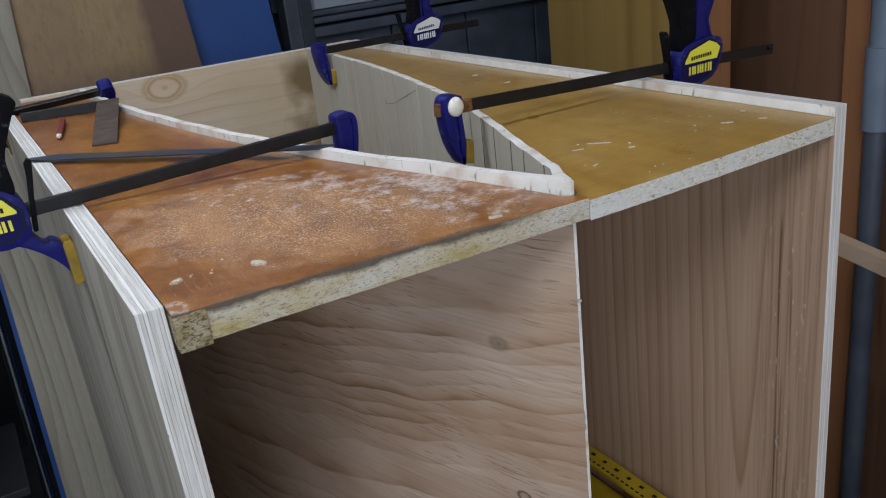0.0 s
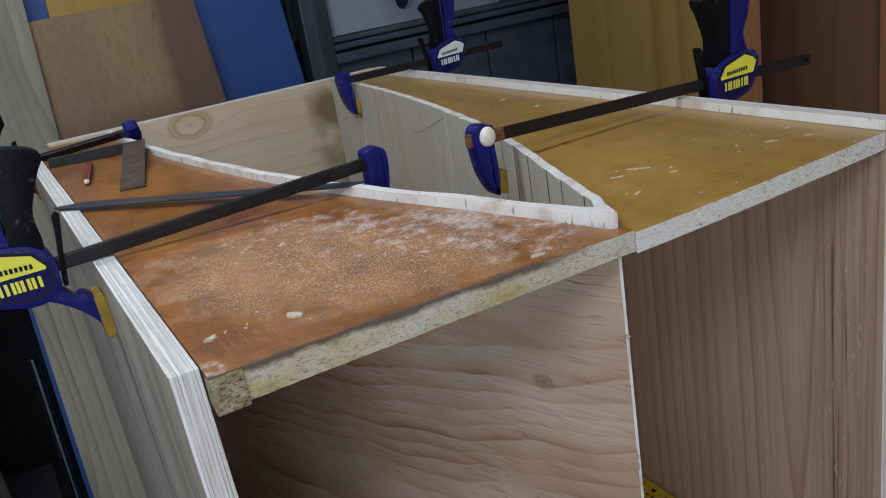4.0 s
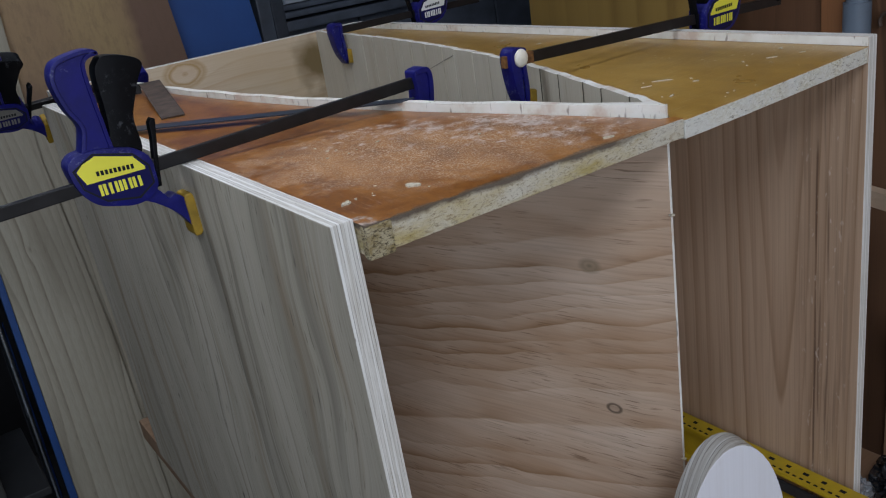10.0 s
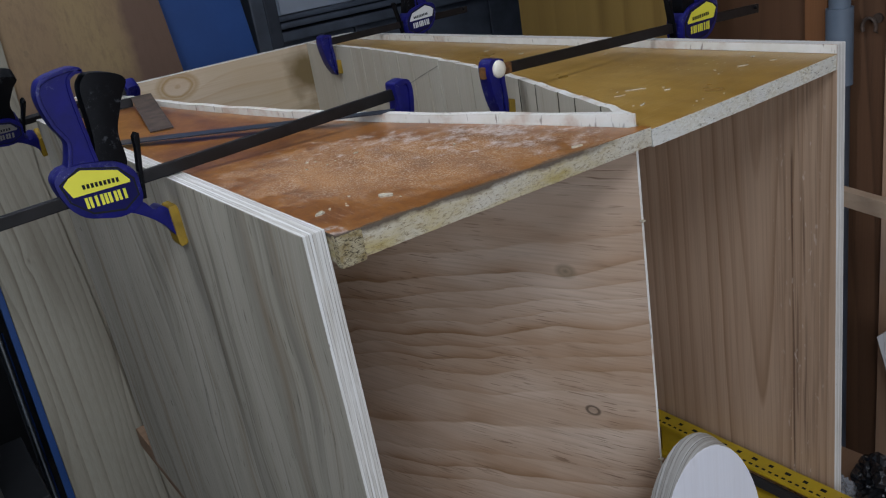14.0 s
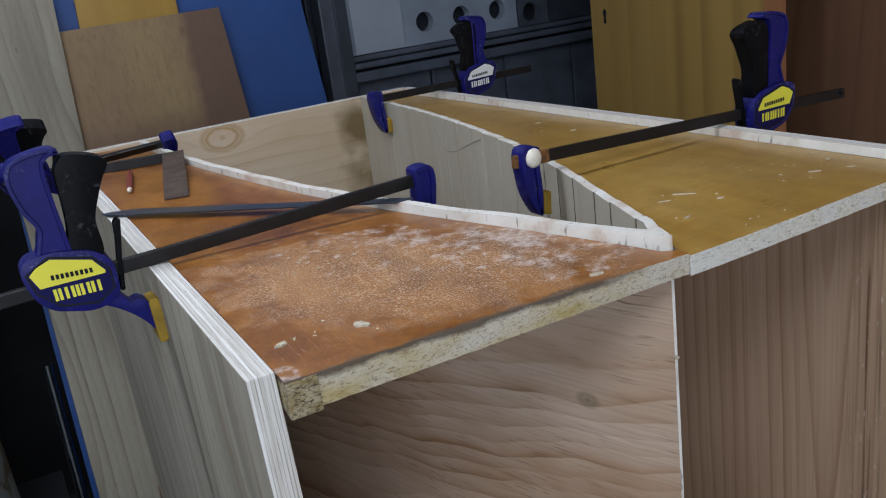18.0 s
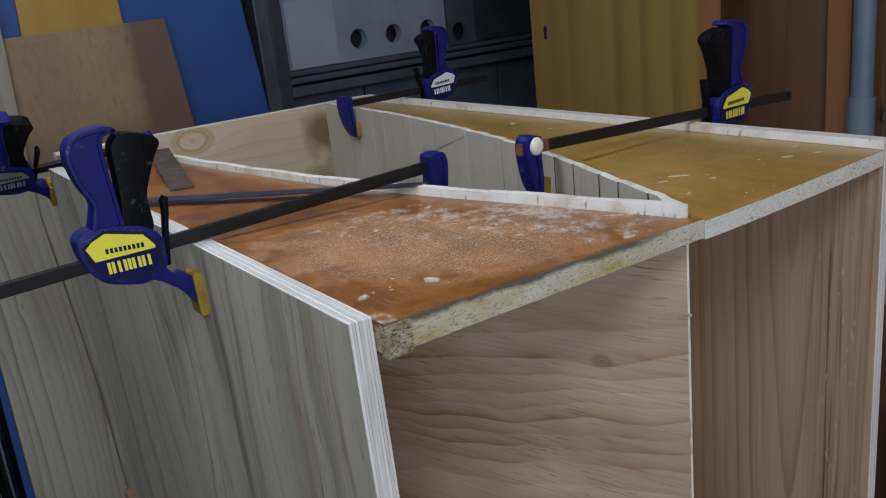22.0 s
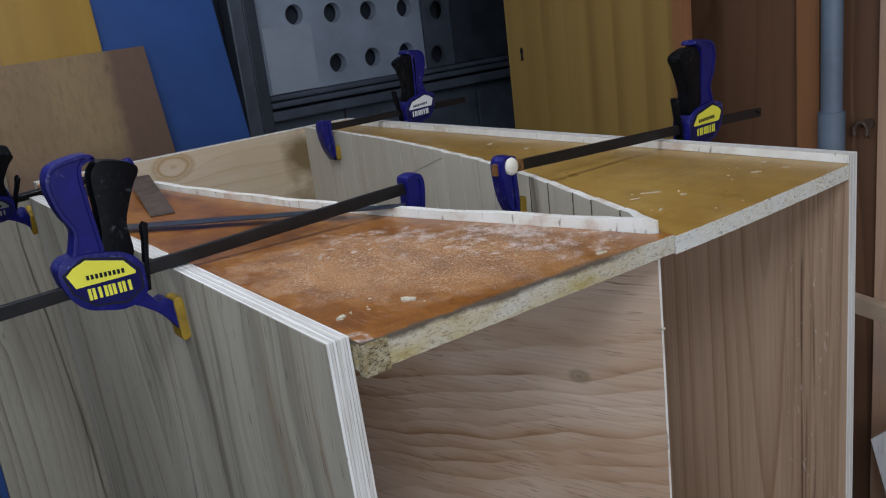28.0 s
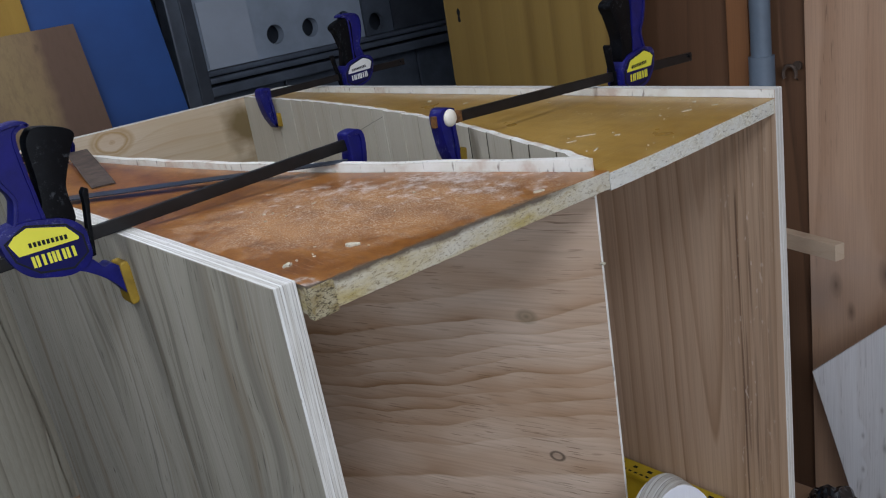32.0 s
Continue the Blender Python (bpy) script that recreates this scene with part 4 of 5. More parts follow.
def rise(x):
    """How far the orange board stands higher towards the left side."""
    return 0.006 * max(0.0, 1.0 - (x - 0.02) / 0.31)


tops = {}
for name, sign, z, lab in (("orange_top", -1, 1.391, "orange-brown laminated chipboard top strewn with sanding dust"), ("tan_top", 1, 1.389, "ochre laminated chipboard top with pale scuffs")):
    ob = part(name, local(slab([tuple(p) for p in top_outline(sign)], 0.017, "xy", z - 0.017, 0.0004, 1), box), [M["orange" if sign < 0 else "tan"], M["chip_band" if sign < 0 else "chip"]], box, lab)
    by_normal(ob, lambda n: 0 if n.z > 0.5 else 1)
    if sign < 0:
        for v in ob.data.vertices:
            if v.co.z + BENCH > z - 0.005:
                v.co.z += rise(v.co.x + box.location.x)
    tops[name] = ob
part("end_block", local(block(0.0192, 0.040, -0.0128, -0.0045, 1.3715, 1.3955, 0.0012), box), M["chip_raw"], tops["orange_top"], "coarse raw chipboard at the corner")


def fleck(x, y, z, a, b, turn, seed, top):
    """A flat crumb of dried filler."""
    r = random.Random(seed)
    pts = []
    for i in range(14):
        t = 2 * math.pi * i / 14
        k = r.uniform(0.6, 1.15)
        px, py = a * k * math.cos(t), b * k * math.sin(t)
        c, s = math.cos(turn), math.sin(turn)
        pts.append((x + px * c - py * s, y + px * s + py * c))
    bm = slab([(x + (px - x) * 0.75, y + (py - y) * 0.75) for px, py in pts], 0.0016 if a > 0.0055 and top == "orange_top" else 0.0007, "xy", z + (rise(x) if top == "orange_top" else 0.0))
    part("filler_fleck", local(bm, box), M["fleck"], tops[top], "pale crumb of dried filler")


for i, (x, y, a, b, turn) in enumerate(((0.090, 0.036, 0.0085, 0.005, -0.9), (0.036, 0.042, 0.007, 0.0035, 0.4), (0.258, -0.001, 0.007, 0.0022, -0.3), (0.150, 0.185, 0.004, 0.0016, 0.3),
                                        (0.106, 0.2, 0.003, 0.0015, 0.2), (0.215, 0.115, 0.0022, 0.002, 0.0))):
    fleck(x, y, 1.391, a, b, turn, i, "orange_top")
for i, (x, y, a, b, turn) in enumerate(((0.447, 0.108, 0.013, 0.0018, -0.75), (0.457, 0.073, 0.005, 0.0024, -0.5), (0.575, 0.442, 0.006, 0.004, 0.2), (0.568, 0.066, 0.008, 0.002, -0.6), (0.612, 0.085, 0.004, 0.003, 0),
                                        (0.60, 0.05, 0.005, 0.0018, -0.6), (0.42, 0.105, 0.008, 0.001, -0.4), (0.58, 0.53, 0.006, 0.004, 0.0), (0.40, 0.055, 0.008, 0.002, 0.3))):
    fleck(x, y, 1.389, a, b, turn, i + 20, "tan_top")

# crumbs of dust and filler strewn over both boards
crumb = random.Random(31)
for i in range(12):
    x = crumb.uniform(0.39, 0.60)
    fleck(x, crumb.uniform(0.0, 0.02) if i % 2 else crumb.uniform(0.03, 0.3), 1.389, crumb.uniform(0.0008, 0.0022), crumb.uniform(0.0004, 0.0009), crumb.uniform(-1, 1), 60 + i, "tan_top")
for i in range(14):
    fleck(crumb.uniform(0.04, 0.2), crumb.uniform(0.02, 0.24), 1.391, crumb.uniform(0.0008, 0.002), crumb.uniform(0.0005, 0.001), crumb.uniform(-1, 1), 90 + i, "orange_top")


# bar clamps with a trigger
def moved(bm, v):
    bmesh.ops.translate(bm, verts=bm.verts, vec=v)
    return bm


def ridged(bm, thick=0.0026, depth=0.0016):
    """A raised rim round the broad cheeks of a moulding."""
    big = [f for f in bm.faces if abs(f.normal.y) > 0.95 and len(f.verts) > 12]
    bmesh.ops.inset_individual(bm, faces=big, thickness=thick, depth=0.0)
    bmesh.ops.inset_individual(bm, faces=big, thickness=0.0006, depth=-depth)
    return bm


def rounded(pts, r, n=3):
    """An outline with its corners cut to arcs."""
    out, k = [], len(pts)
    for i in range(k):
        p, a, b = Vector(pts[i]), Vector(pts[i - 1]), Vector(pts[(i + 1) % k])
        c = min(r, 0.45 * (a - p).length, 0.45 * (b - p).length)
        s, e = p + (a - p).normalized() * c, p + (b - p).normalized() * c
        for j in range(n + 1):
            t = j / n
            q = s * (1 - t) ** 2 + p * 2 * t * (1 - t) + e * t * t
            out.append((q.x, q.y))
    return out


def clamp(reach, tail, label_mat, cap=False, squeeze=0.0):
    """Pad of the sliding body at x = 0, pad of the fixed jaw at x = reach, bar's middle at z = 0."""
    c = thing("bar_clamp", (0, 0, 0), "blue and black quick-release bar clamp with a dark steel bar", "clamp", "clamps on the cabinet")
    mm = lambda pts: [(a / 1000, b / 1000) for a, b in pts]
    part("bar", block(-tail, reach + 0.024, -0.0032, 0.0032, -0.0068, 0.0055, 0.0012), M["bar"], c)
    part("stop_pin", rod((-tail + 0.009, -0.0075, 0.0015), (-tail + 0.009, 0.0075, 0.0015), 0.0026, 12), M["bar"], c)
    body = mm([(-98, 22), (-97, 9), (-92, -7), (-82, -18), (-54, -27), (-40, -26), (-28, -18), (-27, 11), (-41, 24), (-72, 31), (-91, 29)])
    part("body", slab(rounded(body, 0.008), 0.027, "xz", -0.0135, 0.0025), M["blue"], c, "", True)
    arm = mm([(-62, -20), (-43, -27), (-30, -36), (-19, -47), (-12, -57), (-7, -65), (-6.5, -42), (-10, -34), (-16, -30), (-22, -31), (-29, -21), (-40, -10)])
    part("jaw_arm", slab(smooth_line(arm, 4), 0.02, "xz", -0.01, 0.003), M["blue"], c, "", True)
    part("pad", slab(mm([(-9.5, -36), (-8, -33), (-1.5, -33), (-0.4, -38), (-0.4, -66), (-1, -72), (-3, -74.5), (-8.5, -74.5), (-9.5, -70)]), 0.024, "xz", -0.012, 0.0018), M["yellow_pad"], c, "yellow rubber pad")
    grip = mm([(-87, 90), (-84, 103), (-76, 109), (-58, 112), (-47, 111), (-43.5, 106), (-52, 104.5), (-57, 97), (-57, 68), (-56, 42), (-58, 18), (-84, 18), (-79, 38), (-76, 51), (-83, 68)])
    part("grip", ridged(slab(smooth_line(grip, 5), 0.022, "xz", -0.011, 0.002)), M["blue"], c, "", True)
    trig = mm([(-51, 90), (-46, 100), (-38, 103.5), (-18, 98), (-10, 90), (-17, 78), (-24, 64), (-31, 46), (-33, 16), (-60, 16), (-54, 42), (-52, 64)])
    trig = [(a - squeeze * min(1.0, b / 0.08), b) for a, b in trig]
    part("trigger", slab(smooth_line(trig, 5), 0.02, "xz", -0.01, 0.004), M["black"], c, "", True)
    rel = mm([(-18.5, 38), (-15, 42), (-12, 40), (-14.5, 28), (-19, 8), (-23.5, -20), (-27.5, -20), (-23, 8), (-19.5, 26)])
    part("release_lever", slab(rel, 0.01, "xz", -0.005, 0.001), M["black"], c)
    jaw = mm([(10, 9), (15, 13), (27, 13), (32, 5), (31, -12), (25, -38), (14, -58), (9, -56), (9, -30), (11, -8)])
    part("fixed_jaw", ridged(slab(smooth_line([(reach + a, b) for a, b in jaw], 4), 0.020, "xz", -0.010, 0.002), 0.0045, 0.002), M["blue"], c, "", True)
    part("pad", slab([(reach + a, b) for a, b in mm([(0.2, -35), (9, -34), (10, -58), (1, -60)])], 0.024, "xz", -0.012, 0.002), M["yellow_pad"], c, "yellow rubber pad")
    if cap:
        bm = bmesh.new()
        bmesh.ops.create_uvsphere(bm, u_segments=16, v_segments=10, radius=0.0092, matrix=Matrix.Translation((reach + 0.0185, 0.010, 0.002)) @ Matrix.Diagonal((1, 0.6, 1.1, 1)))
        part("end_cap", bm, M["cream"], c, "cream plastic cap", True)
        part("rusty_end", block(reach - 0.006, reach + 0.0365, -0.0036, 0.0036, -0.0072, 0.0059, 0.0012), M["orange_rust"], c, "orange rust on the end of the bar")
    # maker's plate on both cheeks: dark field, coloured upper half, bars for the lettering
    plate = mm([(-95, 18), (-75, 28.3), (-42, 18.5), (-31, 4.5), (-31, -12), (-47, -22), (-75, -16), (-91, 0)])
    field = mm([(-93, 17.4), (-74.5, 26.6), (-43, 17.2), (-32.8, 4), (-32.8, -11.3), (-47.5, -20), (-74.2, -14.2), (-89.4, 0.4)])
    upper = mm([(-92, 16.4), (-85.5, 21.6), (-74, 25.7), (-43.5, 16.2), (-35.5, 4.5), (-36, 2.2), (-87, 4)])
    for side in (-1, 1):
        pl = part("plate", slab(plate, 0.0008, "xz", side * 0.0137 - 0.0004), M["ink"], c, "dark maker's plate")
        part("plate_field", slab(field, 0.0006, "xz", side * 0.0141 - 0.0003), M["plate_blue"], pl, "blue field of the plate")
        part("plate_top", slab(upper, 0.0008, "xz", side * 0.0144 - 0.0004), M[label_mat], pl, "bright upper field of the plate")
        x = -0.0785
        for strokes in (2, 1, 3, 2, 1):
            for _ in range(strokes):
                low, high = -0.0096 - 0.05 * (x + 0.077), 0.0006 - 0.07 * (x + 0.077)
                part("letter_bar", slab([(x, low), (x + 0.0026, low - 0.0001), (x + 0.0026, high - 0.0002), (x, high)], 0.0008, "xz", side * 0.0144 - 0.0004), M[label_mat], pl)
                x += 0.0036
            x += 0.0013
        for i in range(9):
            x, up = -0.0770 + 0.0037 * i, 0.0085 - 0.00033 * i
            part("small_bar", slab([(x, up), (x + 0.0024, up - 0.0002), (x + 0.0024, up + 0.0040), (x, up + 0.0042)], 0.0006, "xz", side * 0.0149 - 0.0003), M["ink"], pl)
    return c


front_clamp = clamp(0.252, 0.23, "yellow_label")
front_clamp.matrix_world = pose(0.0, 0.29, 1.4075, 0, -2.0, 0)
right_clamp = clamp(0.258, 0.20, "yellow_label", cap=True, squeeze=0.004)
right_clamp.matrix_world = pose(0.653, 0.253, 1.4080, 0, -2.2, 180)
back_clamp = clamp(0.121, 0.18, "white_label", squeeze=0.014)
back_clamp.matrix_world = pose(0.646, 0.90, 1.41, 0, 0, 180)
corner_clamp = clamp(0.124, 0.30, "dull_label", squeeze=0.008)
corner_clamp.matrix_world = pose(0.006, 0.897, 1.4025, 37, -3.2, 0)

# tools on the orange top
rule = thing("steel_straightedge", (0.14, 0.45, 1.393), "thin blued steel straightedge lying across the rims under the clamp bar", "ruler")
part("blade", slab([(-0.168, -0.011), (0.168, -0.011), (0.180, 0.004), (-0.150, 0.011), (-0.182, -0.003)], 0.0015), M["steel"], rule)
rule.matrix_world = pose(0.126, 0.403, 1.4018, 0, 0, -45.5)
knife = thing("scraper_blade", (0.1, 0.7, 1.393), "rusty steel scraper blade lying on the orange top", "blade")
part("blade", slab([(-0.0142, 0.0), (0.0142, 0.0), (0.0148, 0.25), (-0.0148, 0.25)], 0.0014), M["rust"], knife)
knife.matrix_world = pose(0.083, 0.552, 1.3965, 3.0, 0, -12)
# thin dark strip along the rear of the orange top
flat = thing("rear_strip", (0.073, 0.842, 1.391), "short dark strip standing on edge at the back", "bar")
part("bar", block(-0.052, 0.052, -0.003, 0.003, 0.0, 0.0135, 0.0008), M["bar"], flat)
flat.matrix_world = pose(0.072, 0.815, 1.3965, 0, 0, -12)
pen = thing("red_pencil", (0.06, 0.75, 1.397), "short red pencil lying on the orange top", "pencil")
part("shaft", rod((0, -0.06, 0.004), (0, 0.06, 0.004), 0.004, 6), M["pencil"], pen)
part("tip", rod((0, -0.06, 0.004), (0, -0.068, 0.004), 0.0038, 6, 0.0012), M["cream"], pen)
pen.matrix_world = pose(0.056, 0.70, 1.3968, 0, 0, -10)

for i, (dx, dy, ln, turn) in enumerate(((0.0, 0.0, 0.006, 70), (0.003, -0.006, 0.007, 20), (0.004, -0.014, 0.006, 100), (0.002, -0.022, 0.007, 40))):
    mark = part("pencil_mark", slab([(-ln, -0.0005), (ln, -0.0005), (ln, 0.0005), (-ln, 0.0005)], 0.0004), M["ink"], box, "scribbled pencil mark")
    mark.matrix_world = pose(0.166 + dx, 0.584 + dy, 1.4022, 0, 0, turn)
scribble = bmesh.new()
line = [(0.657, 1.356), (0.652, 1.351), (0.635, 1.353), (0.61, 1.358), (0.584, 1.367), (0.544, 1.38), (0.508, 1.391)]
for (ya, za), (yb, zb) in zip(line, line[1:]):
    q = [Vector((0.334 + soft_spread(y) - 0.0052, y, z + d)) for y, z, d in ((ya, za, -0.0005), (yb, zb, -0.0005), (yb, zb, 0.0005), (ya, za, 0.0005))]
    low, high = [scribble.verts.new(v) for v in q], [scribble.verts.new(v + Vector((0.0006, 0, 0))) for v in q]
    scribble.faces.new(low)
    scribble.faces.new(high[::-1])
    for i in range(4):
        scribble.faces.new((low[i], low[(i + 1) % 4], high[(i + 1) % 4], high[i]))
part("pencil_line", local(scribble, box), M["pencil_grey"], box, "scribbled grey pencil line")
for z in (1.301, 1.039):
    part("splinter", local(block(0.3300, 0.3338, -0.0002, 0.004, z - 0.0008, z + 0.001, 0.0004), box), M["fleck"], box, "pale splinter on the front edge")

# spirit level along the right side
lev = thing("spirit_level", (0.605, 0.2, BENCH), "yellow spirit level with printed inch and centimetre scales", "level")
part("top_flange", local(block(0.598, 0.627, -0.34, 0.66, 0.8335, 0.84, 0.0012), lev), M["level"], lev)
part("bottom_flange", local(block(0.598, 0.627, -0.34, 0.66, BENCH, 0.787, 0.0012), lev), M["level"], lev)
for y0, y1 in ((-0.34, -0.26), (-0.045, 0.006), (0.2, 0.26), (0.44, 0.48), (0.6, 0.66)):
    part("web", local(block(0.606, 0.619, y0, y1, 0.787, 0.8335, 0.001), lev), M["level"], lev)
part("vial_strip", local(block(0.610, 0.615, 0.006, 0.2, 0.8, 0.815, 0.001), lev), M["grey_dark"], lev, "dark strip in the window of the level")


def marks(x0, x1, step, width, big):
    bm = bmesh.new()
    k = 0
    y = -0.33
    while y < 0.65:
        w = width * (1.25 if big and k % 2 else 1.0)
        bmesh.ops.create_cube(bm, size=1.0, matrix=Matrix.Translation(((x0 + x1) / 2, y, 0.84)) @ Matrix.Diagonal((x1 - x0, w, 0.0006, 1)))
        y += step
        k += 1
    return bm


tagged(part("centimetre_marks", local(marks(0.602, 0.605, 0.01, 0.0052, False), lev), M["ink"], lev, "row of small black scale marks"), kind="stuff")
tagged(part("inch_marks", local(marks(0.613, 0.618, 0.0254, 0.0062, True), lev), M["ink"], lev, "row of black inch figures"), kind="stuff")

M["shiny_black"] = plain("shiny_black_film", (0.012, 0.013, 0.015), 0.22, 0, 0.1, 30, 0.0)
# oval board in front of the opening
oval = thing("oval_board", (0.4, -0.01, BENCH), "white-faced thick plywood board with a rounded top standing on the bench", "board")
arch = [(0.065 * math.cos(a), 0.154 + 0.146 * math.sin(a)) for a in np.linspace(-0.5, math.pi + 0.5, 34)] + [(-0.045, 0.0), (0.045, 0.0)]
ob = part("board", slab(arch, 0.027, "xz", 0.0, 0.001), [M["white_ply"], M["oval_edge"]], oval)
by_normal(ob, lambda n: 0 if abs(n.y) > 0.8 else 1)
oval.matrix_world = pose(0.334, -0.057, BENCH, 0, 0, -13)

# crumpled films beside the cabinet
film_bit = thing("crumpled_film", (0.69, 0.03, BENCH), "crumpled piece of clear plastic film on the bench", "film")


def crumple(r, wide, seed):
    """A wrinkled wad of sheet plastic lying on its flat underside."""
    bm = bmesh.new()
    bmesh.ops.create_icosphere(bm, subdivisions=4, radius=r)
    for v in bm.verts:
        q = v.co * (1.4 / r) + Vector((seed, 0, 0))
        k = 0.85 + 0.45 * noise.noise(q) + 0.35 * (0.4 - abs(noise.noise(q * 2.3))) + 0.2 * (0.3 - abs(noise.noise(q * 5.1)))
        v.co = Vector((v.co.x * k * wide, v.co.y * k, max(0.0, (v.co.z + 0.5 * r) * k * 0.8)))
    return bm


part("sheet", crumple(0.024, 1.3, 3.0), M["film"], film_bit)
film_bit.matrix_world = pose(0.682, 0.025, BENCH)
wad = thing("black_plastic_wad", (0.72, 0.0, BENCH), "crumpled shiny black plastic bag lying on the bench", "bag")
part("sheet", crumple(0.036, 1.35, 8.0), M["shiny_black"], wad)
wad.matrix_world = pose(0.732, -0.012, BENCH, 0, 0, 20)


# boards leaning against the back
def leaning(name, pts, y, th, mat, label, lean=5.0, cat="board", sheet="sheet"):
    """An outline in x and height, thick along y, leaning away; y is its place at z = 1.5."""
    t = thing(name, (0, 0, 0), label, cat)
    k = math.tan(radians(lean))
    part(sheet, slab([(x, z / math.cos(radians(lean))) for x, z in pts], th, "xz", 0.0, 0.0015), mat, t)
    t.matrix_world = pose(0, y - 1.5 * k, 0, -lean, 0, 0)
    return t


leaning("blue_board", [(-0.088, 0), (0.87, 0), (0.787, 1.285), (0.728, 2.15), (-0.01, 2.15), (-0.043, 1.65), (-0.072, 0.85)], 1.90, 0.02, M["blue_board"], "large bright blue painted board leaning on the wall")
leaning("pine_board", [(-0.075, 0.0), (0.15, 0.0), (0.138, 0.7), (0.109, 1.16), (0.120, 1.4), (0.133, 1.674), (-0.024, 1.680), (-0.054, 1.38), (-0.062, 0.85)], 1.80, 0.021, M["pine"], "grey pine board with small knots leaning on the blue board")
leaning("pine_plank", [(0.04, 0.0), (0.24, 0.0), (0.235, 1.27), (0.045, 1.274)], 1.823, 0.016, M["pine"], "grey pine plank standing half hidden behind the pine board")
leaning("varnished_board", [(0.15, 0.0), (0.425, 0), (0.426, 1.6), (0.42, 2.12), (0.215, 2.12), (0.183, 1.583)], 1.87, 0.018, M["yellow_ply"], "yellow varnished pine board leaning on the blue board")
leaning("hardboard_sheet", [(0.08, 0), (0.56, 0), (0.538, 1.29), (0.519, 1.58), (0.08, 1.574)], 1.825, 0.007, M["hard"], "brown hardboard offcut with a darker stained side")
tube2 = thing("steel_tube", (-0.13, 1.8, 0), "bluish polished steel tube standing beside the blue board", "tube")
part("tube", local(rod((-0.113, 1.80, 0), (-0.100, 1.84, 0.775), 0.013, 16), tube2), M["chrome"], tube2, "", True)

# steel cabinet with a perforated sheet
lock = thing("steel_cabinet", (1.4, 2.4, 0), "grey steel cabinet with a perforated pale sheet", "cabinet")


def pierced(cells, th, y):
    """Sheet cells (x0, x1, z0, z1, centre x, centre z, radius), each with a round hole through it."""
    bm = bmesh.new()
    for x0, x1, z0, z1, cx, cz, r in cells:
        corners = [math.atan2(z - cz, x - cx) for x in (x0, x1) for z in (z0, z1)]
        angles = sorted(corners + [2 * math.pi * i / 28 - math.pi for i in range(28)])
        rings = []
        for yy in (y, y + th):
            inner, outer = [], []
            for a in angles:
                c, s = math.cos(a), math.sin(a)
                k = min(((x1 if c > 0 else x0) - cx) / c if abs(c) > 1e-6 else 9, ((z1 if s > 0 else z0) - cz) / s if abs(s) > 1e-6 else 9)
                inner.append(bm.verts.new((cx + r * c, yy, cz + r * s)))
                outer.append(bm.verts.new((cx + k * c, yy, cz + k * s)))
            rings.append((inner, outer))
        n = len(angles)
        for i in range(n):
            j = (i + 1) % n
            for inner, outer in rings:
                bm.faces.new((inner[i], inner[j], outer[j], outer[i]))
            bm.faces.new((rings[0][0][i], rings[0][0][j], rings[1][0][j], rings[1][0][i]))
            bm.faces.new((rings[0][1][i], rings[0][1][j], rings[1][1][j], rings[1][1][i]))
    bmesh.ops.remove_doubles(bm, verts=bm.verts, dist=1e-5)
    return bm


cells = []
for a, b, hole_up, z_up, hole_low in ((1.052, 1.28, 1.205, 1.612, None), (1.28, 1.43, 1.355, 1.603, 1.349), (1.43, 1.583, 1.504, 1.596, 1.497), (1.583, 1.732, 1.663, 1.589, 1.649)):
    cells.append((a, b, 1.513, 2.2, hole_up, z_up, 0.034))
    if hole_low:
        cells.append((a, b, 1.355, 1.513, hole_low, 1.429, 0.034))
part("perforated_sheet", local(pierced(cells, 0.037, 2.3), lock), M["grey_light"], lock, "pale grey sheet with two rows of round holes")
part("perforated_sheet", local(pierced([(1.738, 1.868, 1.355, 1.49, 1.79, 1.402, 0.033), (1.738, 1.868, 1.49, 2.2, 1.809, 1.566, 0.035)], 0.02, 2.295), lock), M["grey_paint"], lock, "grey side strip with round holes")
part("blank_sheet", local(block(1.052, 1.28, 2.3, 2.318, 1.355, 1.513, 0.0), lock), M["grey_light"], lock)
part("paper", local(block(1.072, 1.259, 2.292, 2.298, 1.357, 1.578, 0.0), lock), M["paper"], lock, "pale sheet stuck over a hole")
part("post", local(block(0.953, 1.044, 2.26, 2.33, 0, 2.3, 0.006), lock), M["grey_paint"], lock)
part("post_flange", local(block(1.0, 1.044, 2.252, 2.262, 0, 2.3, 0.003), lock), M["grey_mid"], lock)
part("inner_back", local(block(0.96, 1.88, 2.4, 2.415, 1.355, 2.3, 0.002), lock), M["grey_mid"], lock)
part("case_back", local(block(0.96, 2.76, 2.51, 2.53, 0, 2.3, 0.002), lock), M["grey_mid"], lock)
for z0, z1, y0 in ((1.336, 1.353, 2.27), (1.312, 1.332, 2.255), (1.268, 1.302, 2.262)):
    part("rail", local(block(1.046, 2.35, y0, 2.34, z0, z1, 0.006), lock), M["grey_paint"], lock)
for i in range(4):
    part("lower_panel", local(block(1.05 + 0.31 * i, 1.352 + 0.31 * i, 2.315, 2.33, 0, 1.27, 0.004), lock), M["grey_paint"], lock)
part("pale_label", local(block(1.13, 1.24, 2.311, 2.3145, 1.175, 1.222, 0.001), lock), M["paper"], lock, "pale blank label on the lower panel")
part("side_sheet", local(block(1.875, 2.5, 2.3, 2.318, 1.355, 2.2, 0.003), lock), M["grey_mid"], lock, "dark blue-grey blank sheet")

